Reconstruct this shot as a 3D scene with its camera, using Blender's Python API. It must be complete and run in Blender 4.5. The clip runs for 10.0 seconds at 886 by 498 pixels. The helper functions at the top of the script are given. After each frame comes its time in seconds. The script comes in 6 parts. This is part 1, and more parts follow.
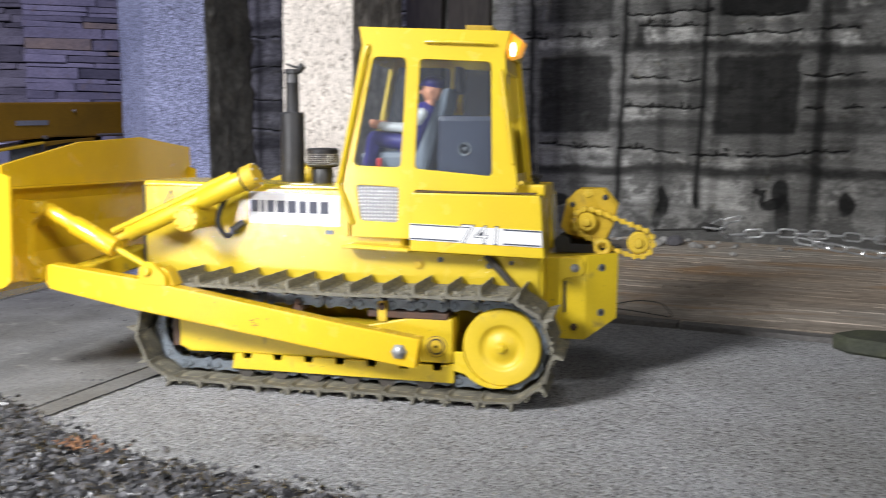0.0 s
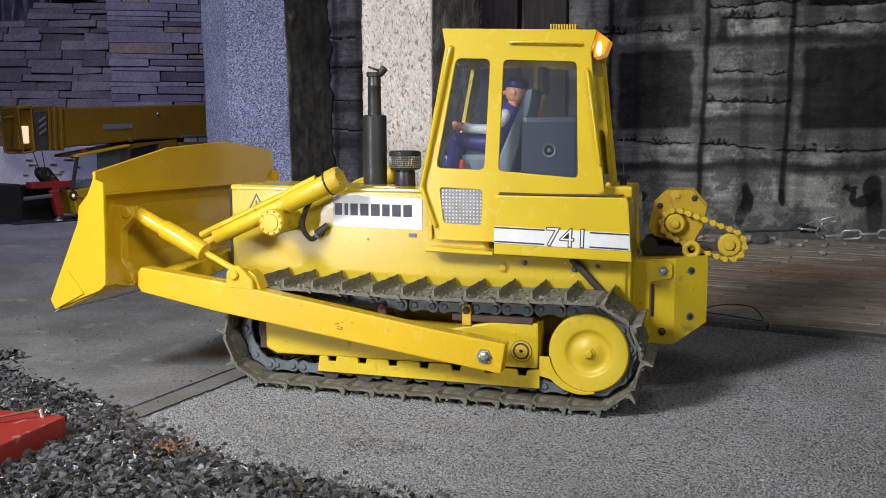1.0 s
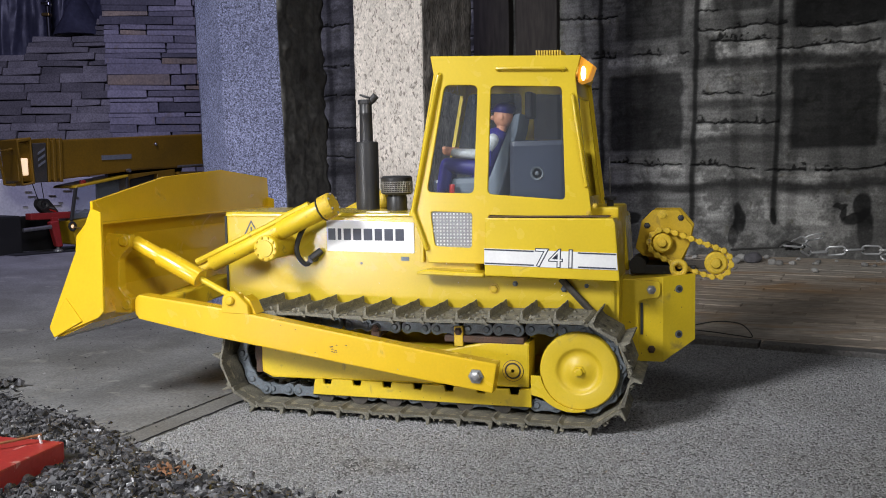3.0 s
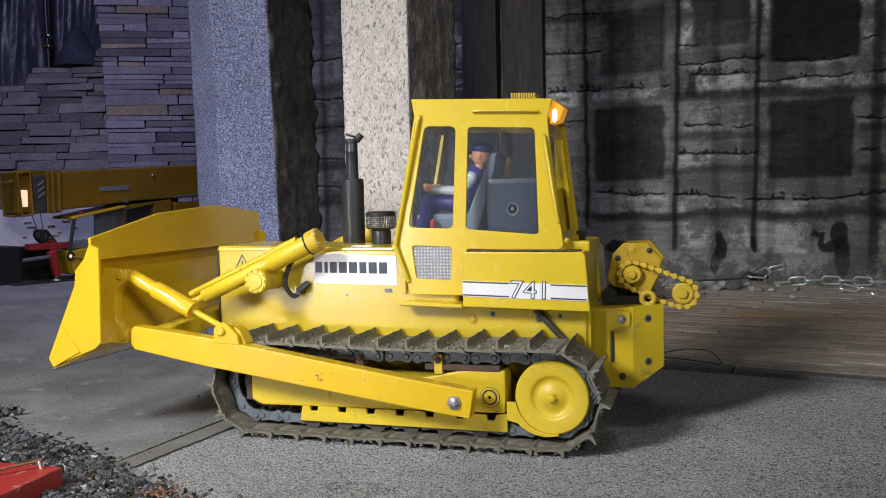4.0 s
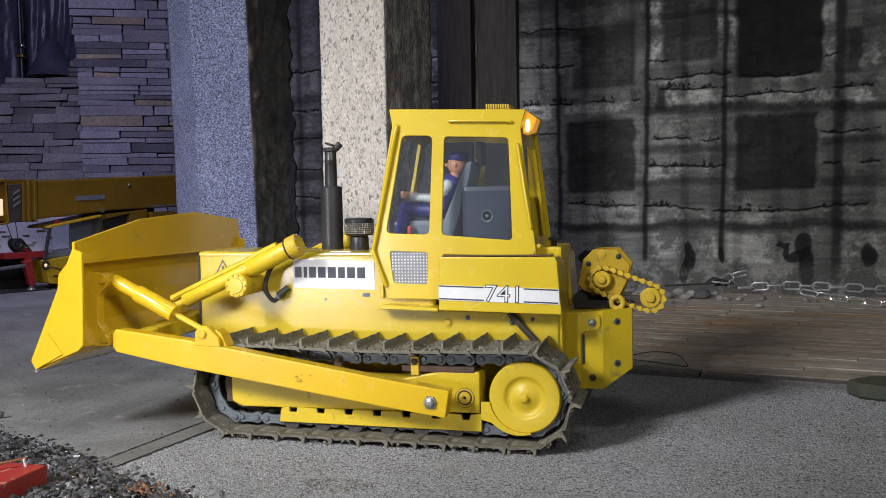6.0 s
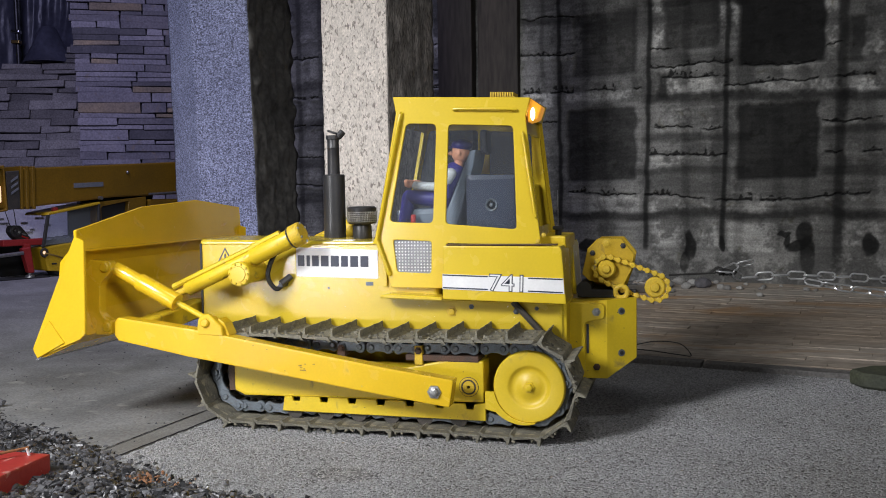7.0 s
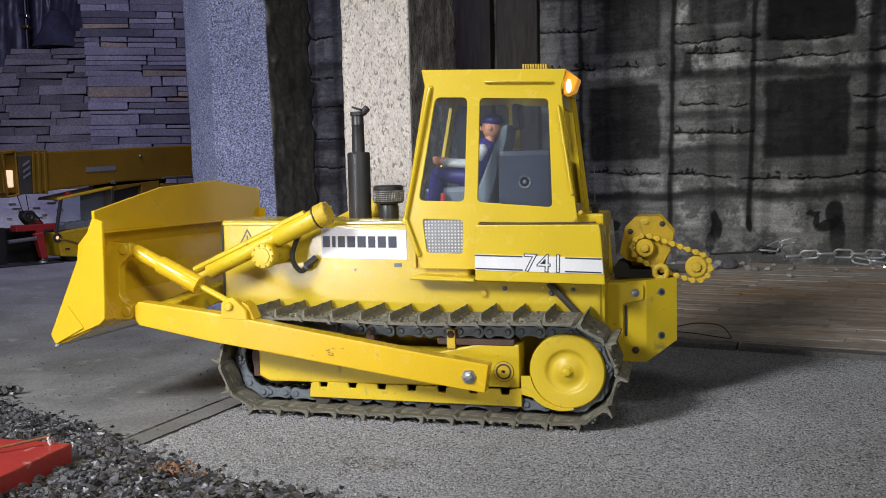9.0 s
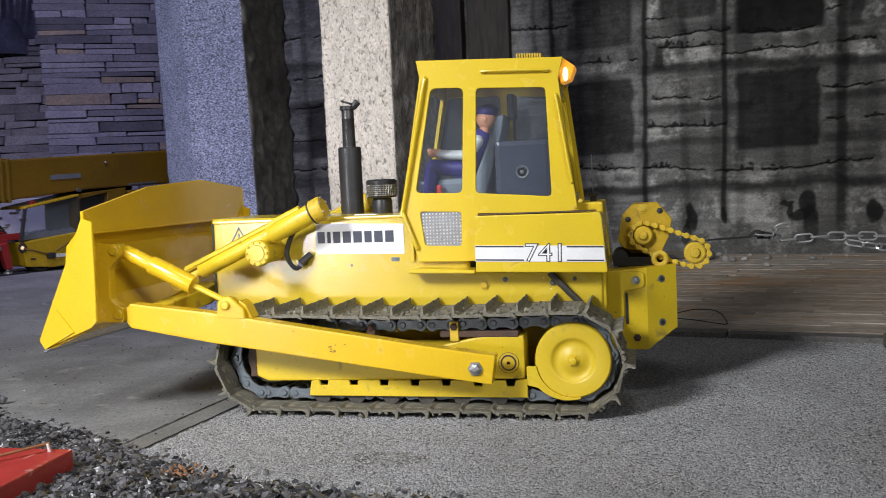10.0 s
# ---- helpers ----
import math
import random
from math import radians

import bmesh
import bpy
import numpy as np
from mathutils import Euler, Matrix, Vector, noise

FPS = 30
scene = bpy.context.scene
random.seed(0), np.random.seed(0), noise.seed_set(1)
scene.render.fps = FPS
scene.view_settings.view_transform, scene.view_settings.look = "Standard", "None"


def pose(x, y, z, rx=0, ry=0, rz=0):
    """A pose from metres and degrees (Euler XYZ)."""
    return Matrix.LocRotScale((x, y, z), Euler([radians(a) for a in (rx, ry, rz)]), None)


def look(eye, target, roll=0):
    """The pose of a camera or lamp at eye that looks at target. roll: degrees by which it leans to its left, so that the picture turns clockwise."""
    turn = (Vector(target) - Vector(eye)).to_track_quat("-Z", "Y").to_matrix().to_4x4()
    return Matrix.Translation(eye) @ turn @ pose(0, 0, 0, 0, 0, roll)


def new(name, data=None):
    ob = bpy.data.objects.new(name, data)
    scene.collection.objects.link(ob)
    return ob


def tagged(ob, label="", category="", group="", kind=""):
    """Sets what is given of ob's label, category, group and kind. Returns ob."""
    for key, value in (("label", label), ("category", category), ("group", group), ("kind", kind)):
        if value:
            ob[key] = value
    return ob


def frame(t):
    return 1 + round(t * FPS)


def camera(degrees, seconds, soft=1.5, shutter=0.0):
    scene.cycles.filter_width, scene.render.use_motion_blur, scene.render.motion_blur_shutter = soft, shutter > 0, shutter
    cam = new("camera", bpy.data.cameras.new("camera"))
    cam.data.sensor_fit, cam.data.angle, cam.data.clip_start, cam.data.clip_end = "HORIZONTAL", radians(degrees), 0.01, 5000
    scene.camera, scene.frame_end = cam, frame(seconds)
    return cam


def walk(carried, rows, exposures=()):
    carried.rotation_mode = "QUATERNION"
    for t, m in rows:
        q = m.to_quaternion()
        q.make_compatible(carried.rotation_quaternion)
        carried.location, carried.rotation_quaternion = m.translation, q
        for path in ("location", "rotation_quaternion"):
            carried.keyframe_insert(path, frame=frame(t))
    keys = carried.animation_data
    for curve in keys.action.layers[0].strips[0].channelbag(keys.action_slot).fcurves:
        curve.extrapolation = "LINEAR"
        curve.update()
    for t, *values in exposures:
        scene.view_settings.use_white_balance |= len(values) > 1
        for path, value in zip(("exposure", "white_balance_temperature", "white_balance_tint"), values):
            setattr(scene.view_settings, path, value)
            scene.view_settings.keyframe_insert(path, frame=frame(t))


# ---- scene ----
cam = camera(53.2, 10.0, soft=0.9, shutter=0.5)
PATH = [
    (0, (0.13, 0.066, 0.194), (-0.305, 2.005, -0.031), 0.6),
    (0.5, (0.119, 0.068, 0.193), (-0.476, 1.962, -0.048), 0.2),
    (1, (0.118, 0.07, 0.199), (-0.471, 1.967, -0.036), -0.1),
    (1.5, (0.119, 0.068, 0.199), (-0.468, 1.967, -0.026), -0.4),
    (2, (0.122, 0.067, 0.196), (-0.456, 1.97, -0.015), -0.7),
    (2.5, (0.123, 0.065, 0.196), (-0.461, 1.968, -0.002), -0.9),
    (4, (0.154, 0.028, 0.208), (-0.432, 1.936, 0.085), -1.3),
    (4.5, (0.165, 0.003, 0.21), (-0.407, 1.917, 0.114), -1.4),
    (5, (0.165, -0.005, 0.208), (-0.387, 1.916, 0.122), -1.2),
    (6.5, (0.156, 0.007, 0.201), (-0.369, 1.934, 0.097), -1.0),
    (7, (0.152, 0.006, 0.203), (-0.371, 1.932, 0.082), -0.9),
    (7.5, (0.136, 0.016, 0.193), (-0.397, 1.938, 0.055), -0.6),
    (8, (0.138, 0.021, 0.19), (-0.403, 1.94, 0.043), -0.6),
    (8.5, (0.142, 0.027, 0.198), (-0.41, 1.943, 0.041), -0.9),
    (9, (0.125, 0.03, 0.197), (-0.417, 1.949, 0.042), -1.3),
    (9.5, (0.112, 0.029, 0.193), (-0.42, 1.951, 0.039), -2.3),
    (10, (0.09, 0.029, 0.187), (-0.362, 1.972, 0.04), -2.6),
]
walk(cam, [(t, look(eye, target, roll)) for t, eye, target, roll in PATH], [(0, 0.56), (0.2, 0.33), (0.6, 0.12), (1.0, 0.02), (9.3, 0.0), (10, 0.1)])

# ---- light ----
world = bpy.data.worlds.new("hall_air")
scene.world = world
world.use_nodes = True
world.node_tree.nodes["Background"].inputs[0].default_value = (0.55, 0.62, 0.8, 1)
world.node_tree.nodes["Background"].inputs[1].default_value = 0.05


def lamp(name, eye, target, size, watts, colour, spread=180):
    data = bpy.data.lights.new(name, "AREA")
    data.shape, data.size, data.energy, data.color, data.spread = "DISK", size, watts, colour, radians(spread)
    ob = new(name, data)
    ob.matrix_world = look(eye, target)
    return ob


lamp("hall_spot_lamp", (-0.84, -0.58, 0.98), (-0.30, 0.70, 0.05), 0.40, 5.0, (0.965, 0.975, 1.0), 68)
lamp("hall_side_lamp", (-0.86, -0.80, 0.13), (-0.20, 0.76, 0.11), 0.22, 0.46, (0.97, 0.97, 1.0), 46)
# unseen fill lamp, added to brighten the blade's back and brackets
lamp("hall_front_lamp", (0.95, -0.75, 0.95), (-0.42, 0.84, 0.14), 0.40, 0.48, (0.98, 0.98, 1.0), 28)
lamp("hall_ceiling_lamp", (0.20, -0.30, 2.3), (-0.15, 0.6, 0.0), 0.7, 7.3, (0.96, 0.975, 1.0))
lamp("hall_cool_lamp", (-1.0, 0.85, 1.80), (-1.62, 2.25, 0.35), 0.4, 10.0, (0.58, 0.57, 1.0), 106)
scene.view_settings.exposure = 0.0

# ---- materials ----
def mat(name, c1, c2=None, rough=0.5, metal=0.0, scale=25.0, fine=350.0, bump=0.15, grain=0.15, coat=0.0, dirt=None, dirt_at=0.62, cells=None, island=0.0, each=0.0, glow=None, streak=None, flecks=None):
    """A surface: two tones in large patches, a fine grain with relief, and dirt or coloured cells on top."""
    m = bpy.data.materials.new(name)
    m.use_nodes = True
    nt = m.node_tree
    bsdf = nt.nodes["Principled BSDF"]
    nd = lambda kind: nt.nodes.new("ShaderNode" + kind)
    ln = nt.links.new
    co = nd("TexCoord").outputs["Object"]
    if streak:
        mp = nd("Mapping")
        mp.inputs["Scale"].default_value = streak
        ln(co, mp.inputs["Vector"])
        co = mp.outputs["Vector"]

    def noise_tex(s, detail=5.0, distort=0.0):
        n = nd("TexNoise")
        n.inputs["Scale"].default_value, n.inputs["Detail"].default_value, n.inputs["Distortion"].default_value = s, detail, distort
        ln(co, n.inputs["Vector"])
        return n.outputs["Fac"]

    def ramp(fac, a, b):
        r = nd("MapRange")
        r.inputs["From Min"].default_value, r.inputs["From Max"].default_value = a, b
        ln(fac, r.inputs["Value"])
        return r.outputs["Result"]

    def mix(fac, a, b, kind="MIX"):
        x = nd("Mix")
        x.data_type, x.blend_type = "RGBA", kind
        for socket, value in ((x.inputs[0], fac), (x.inputs[6], a), (x.inputs[7], b)):
            if isinstance(value, (tuple, list)):
                socket.default_value = (*value, 1)
            elif isinstance(value, float):
                socket.default_value = value
            else:
                ln(value, socket)
        return x.outputs[2]

    def grey(lo, hi, fac):
        r = nd("MapRange")
        r.inputs["To Min"].default_value, r.inputs["To Max"].default_value = lo, hi
        ln(fac, r.inputs["Value"])
        c = nd("CombineColor")
        for i in range(3):
            ln(r.outputs["Result"], c.inputs[i])
        return c.outputs[0]

    big = noise_tex(scale, 6.0, 0.4)
    colour = mix(ramp(big, 0.35, 0.65), c1, c2 or tuple(v * 0.8 for v in c1))
    small = noise_tex(fine, 3.0)
    colour = mix(1.0, colour, grey(1 - grain, 1 + grain, ramp(small, 0.3, 0.7)), "MULTIPLY")
    height = small
    if cells:
        v = nd("TexVoronoi")
        v.inputs["Scale"].default_value = cells[0]
        ln(co, v.inputs["Vector"])
        sep = nd("SeparateColor")
        ln(v.outputs["Color"], sep.inputs[0])
        colour = mix(1.0, colour, grey(cells[1], cells[2], sep.outputs[0]), "MULTIPLY")
        height = sep.outputs[1]
    if flecks:
        colour = mix(ramp(noise_tex(flecks[0], 2.0), flecks[2], flecks[2] + 0.03), colour, flecks[1])
    if island:
        g = nd("NewGeometry")
        colour = mix(1.0, colour, grey(1 - island, 1 + island, g.outputs["Random Per Island"]), "MULTIPLY")
    if each:
        o = nd("ObjectInfo")
        colour = mix(1.0, colour, grey(1 - each, 1 + each, o.outputs["Random"]), "MULTIPLY")
    if dirt:
        d = noise_tex(scale * 3.3, 8.0, 0.8)
        colour = mix(ramp(d, dirt_at, dirt_at + 0.12), colour, dirt)
        r = nd("MapRange")
        r.inputs["To Min"].default_value, r.inputs["To Max"].default_value = rough, min(1.0, rough + 0.3)
        ln(ramp(d, dirt_at - 0.1, dirt_at + 0.1), r.inputs["Value"])
        ln(r.outputs["Result"], bsdf.inputs["Roughness"])
    else:
        bsdf.inputs["Roughness"].default_value = rough
    ln(colour, bsdf.inputs["Base Color"])
    bsdf.inputs["Metallic"].default_value = metal
    bsdf.inputs["Coat Weight"].default_value = coat
    bsdf.inputs["Coat Roughness"].default_value = rough * 0.7
    if bump:
        b = nd("Bump")
        b.inputs["Strength"].default_value, b.inputs["Distance"].default_value = bump, 0.001
        ln(height, b.inputs["Height"])
        ln(b.outputs[0], bsdf.inputs["Normal"])
    if glow:
        bsdf.inputs["Emission Color"].default_value, bsdf.inputs["Emission Strength"].default_value = (*glow[0], 1), glow[1]
    return m


def glass_mat(name, tint=(0.9, 0.93, 0.95), gloss=0.08):
    m = bpy.data.materials.new(name)
    m.use_nodes = True
    nt = m.node_tree
    nt.nodes.clear()
    a, b, x, o, f = (nt.nodes.new("ShaderNode" + k) for k in ("BsdfTransparent", "BsdfGlossy", "MixShader", "OutputMaterial", "Fresnel"))
    a.inputs[0].default_value = (*tint, 1)
    b.inputs["Roughness"].default_value = 0.03
    f.inputs[0].default_value = 1.45
    nt.links.new(f.outputs[0], x.inputs[0])
    nt.links.new(a.outputs[0], x.inputs[1])
    nt.links.new(b.outputs[0], x.inputs[2])
    # grey-blue diffuse share that lays a faint haze over the pane
    d, y = nt.nodes.new("ShaderNodeBsdfDiffuse"), nt.nodes.new("ShaderNodeMixShader")
    d.inputs[0].default_value = (0.45, 0.48, 0.55, 1)
    y.inputs[0].default_value = 0.035
    nt.links.new(x.outputs[0], y.inputs[1])
    nt.links.new(d.outputs[0], y.inputs[2])
    nt.links.new(y.outputs[0], o.inputs[0])
    return m


YELLOW = mat("yellow_paint", (0.71, 0.512, 0.026), (0.65, 0.468, 0.026), rough=0.25, scale=14, fine=500, bump=0.012, grain=0.025, coat=0.5, dirt=(0.30, 0.19, 0.03), dirt_at=0.70)
YELLOW_HOOD = mat("polished_yellow_paint", (0.63, 0.462, 0.03), (0.57, 0.42, 0.03), rough=0.27, scale=14, fine=500, bump=0.012, grain=0.03, coat=0.4, dirt=(0.30, 0.20, 0.04), dirt_at=0.68, flecks=(330, (0.86, 0.80, 0.55), 0.735))
YELLOW_ARM = mat("orange_yellow_paint", (0.73, 0.47, 0.016), (0.67, 0.43, 0.016), rough=0.22, scale=16, fine=500, bump=0.015, grain=0.03, coat=0.25, dirt=(0.28, 0.16, 0.03), dirt_at=0.69)
DISC = mat("yellow_disc_paint", (0.68, 0.485, 0.024), (0.63, 0.45, 0.024), rough=0.42, scale=18, fine=600, bump=0.02, grain=0.03, dirt=(0.34, 0.25, 0.06), dirt_at=0.66)
# blade yellow with the golden tint of shade and bounced light painted in
BOUNCE_GOLD = mat("golden_blade_paint", (0.74, 0.455, 0.012), (0.67, 0.415, 0.012), rough=0.17, scale=16, fine=500, bump=0.012, grain=0.03, coat=0.3, dirt=(0.28, 0.16, 0.03), dirt_at=0.70)
YELLOW_SATIN = mat("yellow_satin_paint", (0.68, 0.485, 0.02), (0.60, 0.43, 0.02), rough=0.32, scale=18, fine=600, bump=0.025, grain=0.04, dirt=(0.24, 0.17, 0.05), dirt_at=0.62, flecks=(260, (0.16, 0.11, 0.04), 0.735))
# yellow darkened in the colour for the shade on the winch plates
WINCH_SHADED = mat("dull_golden_paint", (0.54, 0.35, 0.014), (0.46, 0.30, 0.014), rough=0.42, scale=22, fine=600, bump=0.05, grain=0.08, dirt=(0.16, 0.11, 0.03), dirt_at=0.62)
YELLOW_DULL = mat("yellow_worn_paint", (0.66, 0.44, 0.02), (0.55, 0.38, 0.03), rough=0.5, scale=30, fine=700, bump=0.12, grain=0.12, dirt=(0.12, 0.09, 0.05), dirt_at=0.60)
MUD = mat("muddy_steel", (0.225, 0.21, 0.16), (0.125, 0.118, 0.094), rough=0.8, scale=60, fine=900, bump=0.5, grain=0.35, dirt=(0.30, 0.27, 0.19), dirt_at=0.56)
LINK = mat("chain_steel", (0.15, 0.175, 0.20), (0.10, 0.115, 0.13), rough=0.42, metal=0.35, scale=90, fine=900, bump=0.15, grain=0.2, dirt=(0.16, 0.14, 0.11), dirt_at=0.6)
DARK_STEEL = mat("dark_greasy_steel", (0.035, 0.033, 0.03), (0.06, 0.05, 0.04), rough=0.6, scale=60, fine=900, bump=0.3, grain=0.3)
RUST = mat("rusty_steel", (0.10, 0.05, 0.03), (0.06, 0.04, 0.03), rough=0.75, scale=80, fine=900, bump=0.3, grain=0.3)
BLACK = mat("black_plastic", (0.025, 0.025, 0.028), (0.035, 0.035, 0.038), rough=0.38, scale=40, fine=600, bump=0.06, grain=0.1)
RUBBER = mat("black_rubber", (0.02, 0.02, 0.02), (0.035, 0.033, 0.03), rough=0.7, scale=40, fine=600, bump=0.2)
CHROME = mat("chrome", (0.75, 0.75, 0.74), (0.6, 0.6, 0.6), rough=0.18, metal=1.0, scale=60, fine=700, bump=0.04, grain=0.05)
BRIGHT = mat("bright_zinc_chain", (0.82, 0.82, 0.82), (0.7, 0.7, 0.71), rough=0.28, metal=0.75, scale=60, fine=700, bump=0.05, grain=0.05)
ZINC = mat("zinc_bolt", (0.45, 0.45, 0.45), (0.3, 0.3, 0.31), rough=0.4, metal=0.9, scale=200, fine=900, bump=0.2)
MESH = mat("punched_metal", (0.30, 0.30, 0.315), (0.24, 0.24, 0.255), rough=0.5, metal=0.2, scale=80, fine=900, bump=0.1)
STICKER = mat("white_sticker", (0.80, 0.80, 0.80), (0.74, 0.74, 0.75), rough=0.4, scale=40, fine=500, bump=0.02, grain=0.03)
INK = mat("dark_blue_ink", (0.03, 0.035, 0.06), (0.04, 0.045, 0.07), rough=0.45, scale=60, fine=500, bump=0.0)
SEAT = mat("grey_seat_plastic", (0.165, 0.20, 0.245), (0.14, 0.17, 0.21), rough=0.5, scale=30, fine=500, bump=0.05, grain=0.05)
DARK_GREY = mat("dark_grey_plastic", (0.034, 0.042, 0.066), (0.028, 0.034, 0.056), rough=0.25, scale=30, fine=500, bump=0.03, grain=0.05)
RED = mat("red_plastic", (0.55, 0.02, 0.015), (0.45, 0.02, 0.015), rough=0.4, scale=40, fine=400, bump=0.04)
BLUE_CLOTH = mat("purple_blue_plastic", (0.035, 0.028, 0.22), (0.03, 0.022, 0.18), rough=0.4, scale=60, fine=500, bump=0.05)
WHITE_CLOTH = mat("white_toy_plastic", (0.62, 0.64, 0.64), (0.55, 0.57, 0.58), rough=0.5, scale=60, fine=500, bump=0.05)
SKIN = mat("toy_skin_plastic", (0.62, 0.28, 0.16), (0.56, 0.25, 0.14), rough=0.5, scale=60, fine=500, bump=0.02)
GLASS = glass_mat("cab_glass")
AMBER = mat("amber_lens", (0.9, 0.35, 0.02), rough=0.2, scale=60, bump=0.0, glow=((1.0, 0.42, 0.05), 0.45))
HEADLIGHT = mat("warm_headlight", (1.0, 0.8, 0.6), rough=0.3, scale=60, bump=0.0, glow=((1.0, 0.70, 0.42), 0.8))
BULB = mat("lit_bulb", (1.0, 0.85, 0.6), rough=0.3, scale=60, bump=0.0, glow=((1.0, 0.80, 0.5), 3.0))

# ---- mesh helpers ----
ROOT = {}


def part(name, bm, material, parent=None, label="", kind="", base=None, smooth=False, auto=30):
    """Links a bmesh, made in world metres, as one mesh object, alone or under a thing or part."""
    bmesh.ops.recalc_face_normals(bm, faces=bm.faces[:])
    if smooth:
        for f in bm.faces:
            f.smooth = True
        for e in bm.edges:
            e.smooth = e.is_manifold and e.calc_face_angle(0) < radians(auto)
    me = bpy.data.meshes.new(name)
    bm.to_mesh(me)
    bm.free()
    for m in material if isinstance(material, (list, tuple)) else [material]:
        me.materials.append(m)
    ob = new(name, me)
    if parent is not None:
        me.transform(Matrix.Translation(-ROOT[parent.name]))
        ob.parent = parent
        ROOT[ob.name] = ROOT[parent.name]
    else:
        base = Vector(base or (0, 0, 0))
        me.transform(Matrix.Translation(-base))
        ob.location = base
        ROOT[ob.name] = base
    if label:
        ob["label"] = label
    if kind:
        ob["kind"] = kind
    return ob


def thing(name, base, label, category, group=""):
    ob = new(name)
    ob.empty_display_size = 0.02
    ob.location = base
    ROOT[ob.name] = Vector(base)
    return tagged(ob, label, category, group)


def share(ob, m, parent):
    """Another object on the same mesh, under parent, moved by m."""
    o = bpy.data.objects.new(ob.name.split(".")[0], ob.data)
    scene.collection.objects.link(o)
    o.parent = parent
    o.matrix_basis = m
    return o


def bev(bm, w, seg=2, angle=25):
    if w > 0:
        edges = [e for e in bm.edges if e.is_manifold and e.calc_face_angle(0) > radians(angle)]
        bmesh.ops.bevel(bm, geom=edges, offset=w, segments=seg, affect="EDGES", profile=0.6, clamp_overlap=True)
    return bm


def fresh():
    return bmesh.new()


def box(x0, x1, y0, y1, z0, z1, w=0.0006, bm=None):
    own = bm is None
    b = fresh()
    bmesh.ops.create_cube(b, size=1.0, matrix=Matrix.Translation(((x0 + x1) / 2, (y0 + y1) / 2, (z0 + z1) / 2)) @ Matrix.Diagonal((x1 - x0, y1 - y0, z1 - z0, 1)))
    bev(b, w)
    return b if own else join(bm, b)


def join(bm, b, m=None, slot=None):
    """Adds bmesh b to bm."""
    if m is not None:
        b.transform(m)
    if slot is not None:
        for f in b.faces:
            f.material_index = slot
    me = bpy.data.meshes.new("tmp")
    b.to_mesh(me)
    b.free()
    bm.from_mesh(me)
    bpy.data.meshes.remove(me)
    return bm


def rounded(pts, r, n=4):
    """A polygon with rounded corners."""
    out, k = [], len(pts)
    for i in range(k):
        a, b, c = (Vector(pts[(i + j) % k]) for j in (-1, 0, 1))
        u, v = (a - b), (c - b)
        d = min(r, u.length * 0.45, v.length * 0.45)
        p, q = b + u.normalized() * d, b + v.normalized() * d
        for j in range(n + 1):
            t = j / n
            out.append(tuple(p * (1 - t) ** 2 + b * 2 * t * (1 - t) + q * t * t))
    return out


def plate(outer, y0, y1, holes=(), w=0.0004, axis="y"):
    """A plate in the x-z plane between y0 and y1, with openings that go through (axis x: in the y-z plane, axis z: x-y)."""
    bm = fresh()
    place = {"y": lambda a, b, d: (a, d, b), "x": lambda a, b, d: (d, a, b), "z": lambda a, b, d: (a, b, d)}[axis]
    edges = []
    for loop in (outer, *holes):
        vs = [bm.verts.new(place(a, b, y0)) for a, b in loop]
        edges += [bm.edges.new((vs[i], vs[(i + 1) % len(vs)])) for i in range(len(vs))]
    if holes:
        bmesh.ops.triangle_fill(bm, use_beauty=True, use_dissolve=False, edges=edges)
    else:
        bm.faces.new(bm.verts[:])
    shift = {"y": (0, y1 - y0, 0), "x": (y1 - y0, 0, 0), "z": (0, 0, y1 - y0)}[axis]
    new_geo = bmesh.ops.extrude_face_region(bm, geom=bm.faces[:])["geom"]
    bmesh.ops.translate(bm, verts=[g for g in new_geo if isinstance(g, bmesh.types.BMVert)], vec=shift)
    bmesh.ops.recalc_face_normals(bm, faces=bm.faces[:])
    return bev(bm, w, 1, 40)


def rod(p, q, r, r2=None, seg=20, w=0.0, bm=None):
    p, q = Vector(p), Vector(q)
    b = fresh()
    d = q - p
    m = Matrix.Translation((p + q) / 2) @ d.to_track_quat("Z", "Y").to_matrix().to_4x4()
    bmesh.ops.create_cone(b, cap_ends=True, segments=seg, radius1=r, radius2=r if r2 is None else r2, depth=d.length, matrix=m)
    bev(b, w, 2, 50)
    return b if bm is None else join(bm, b)


def tube(points, r, seg=8, close=False, bm=None):
    """A round bar along points."""
    b = fresh()
    pts = [Vector(p) for p in points]
    n, rings = len(pts), []
    up = Vector((0.123, 0.456, 0.88)).normalized()
    for i, p in enumerate(pts):
        if close:
            d = pts[(i + 1) % n] - pts[i - 1]
        else:
            d = pts[min(i + 1, n - 1)] - pts[max(i - 1, 0)]
        d.normalize()
        a = d.cross(up)
        if a.length < 0.1:
            a = d.cross(Vector((1, 0, 0)))
        a.normalize()
        c = d.cross(a)
        rings.append([b.verts.new(p + (a * math.cos(2 * math.pi * j / seg) + c * math.sin(2 * math.pi * j / seg)) * r) for j in range(seg)])
    for i in range(n if close else n - 1):
        k = (i + 1) % n
        for j in range(seg):
            b.faces.new((rings[i][j], rings[i][(j + 1) % seg], rings[k][(j + 1) % seg], rings[k][j]))
    if not close:
        b.faces.new(rings[0]), b.faces.new(rings[-1])
    return b if bm is None else join(bm, b)


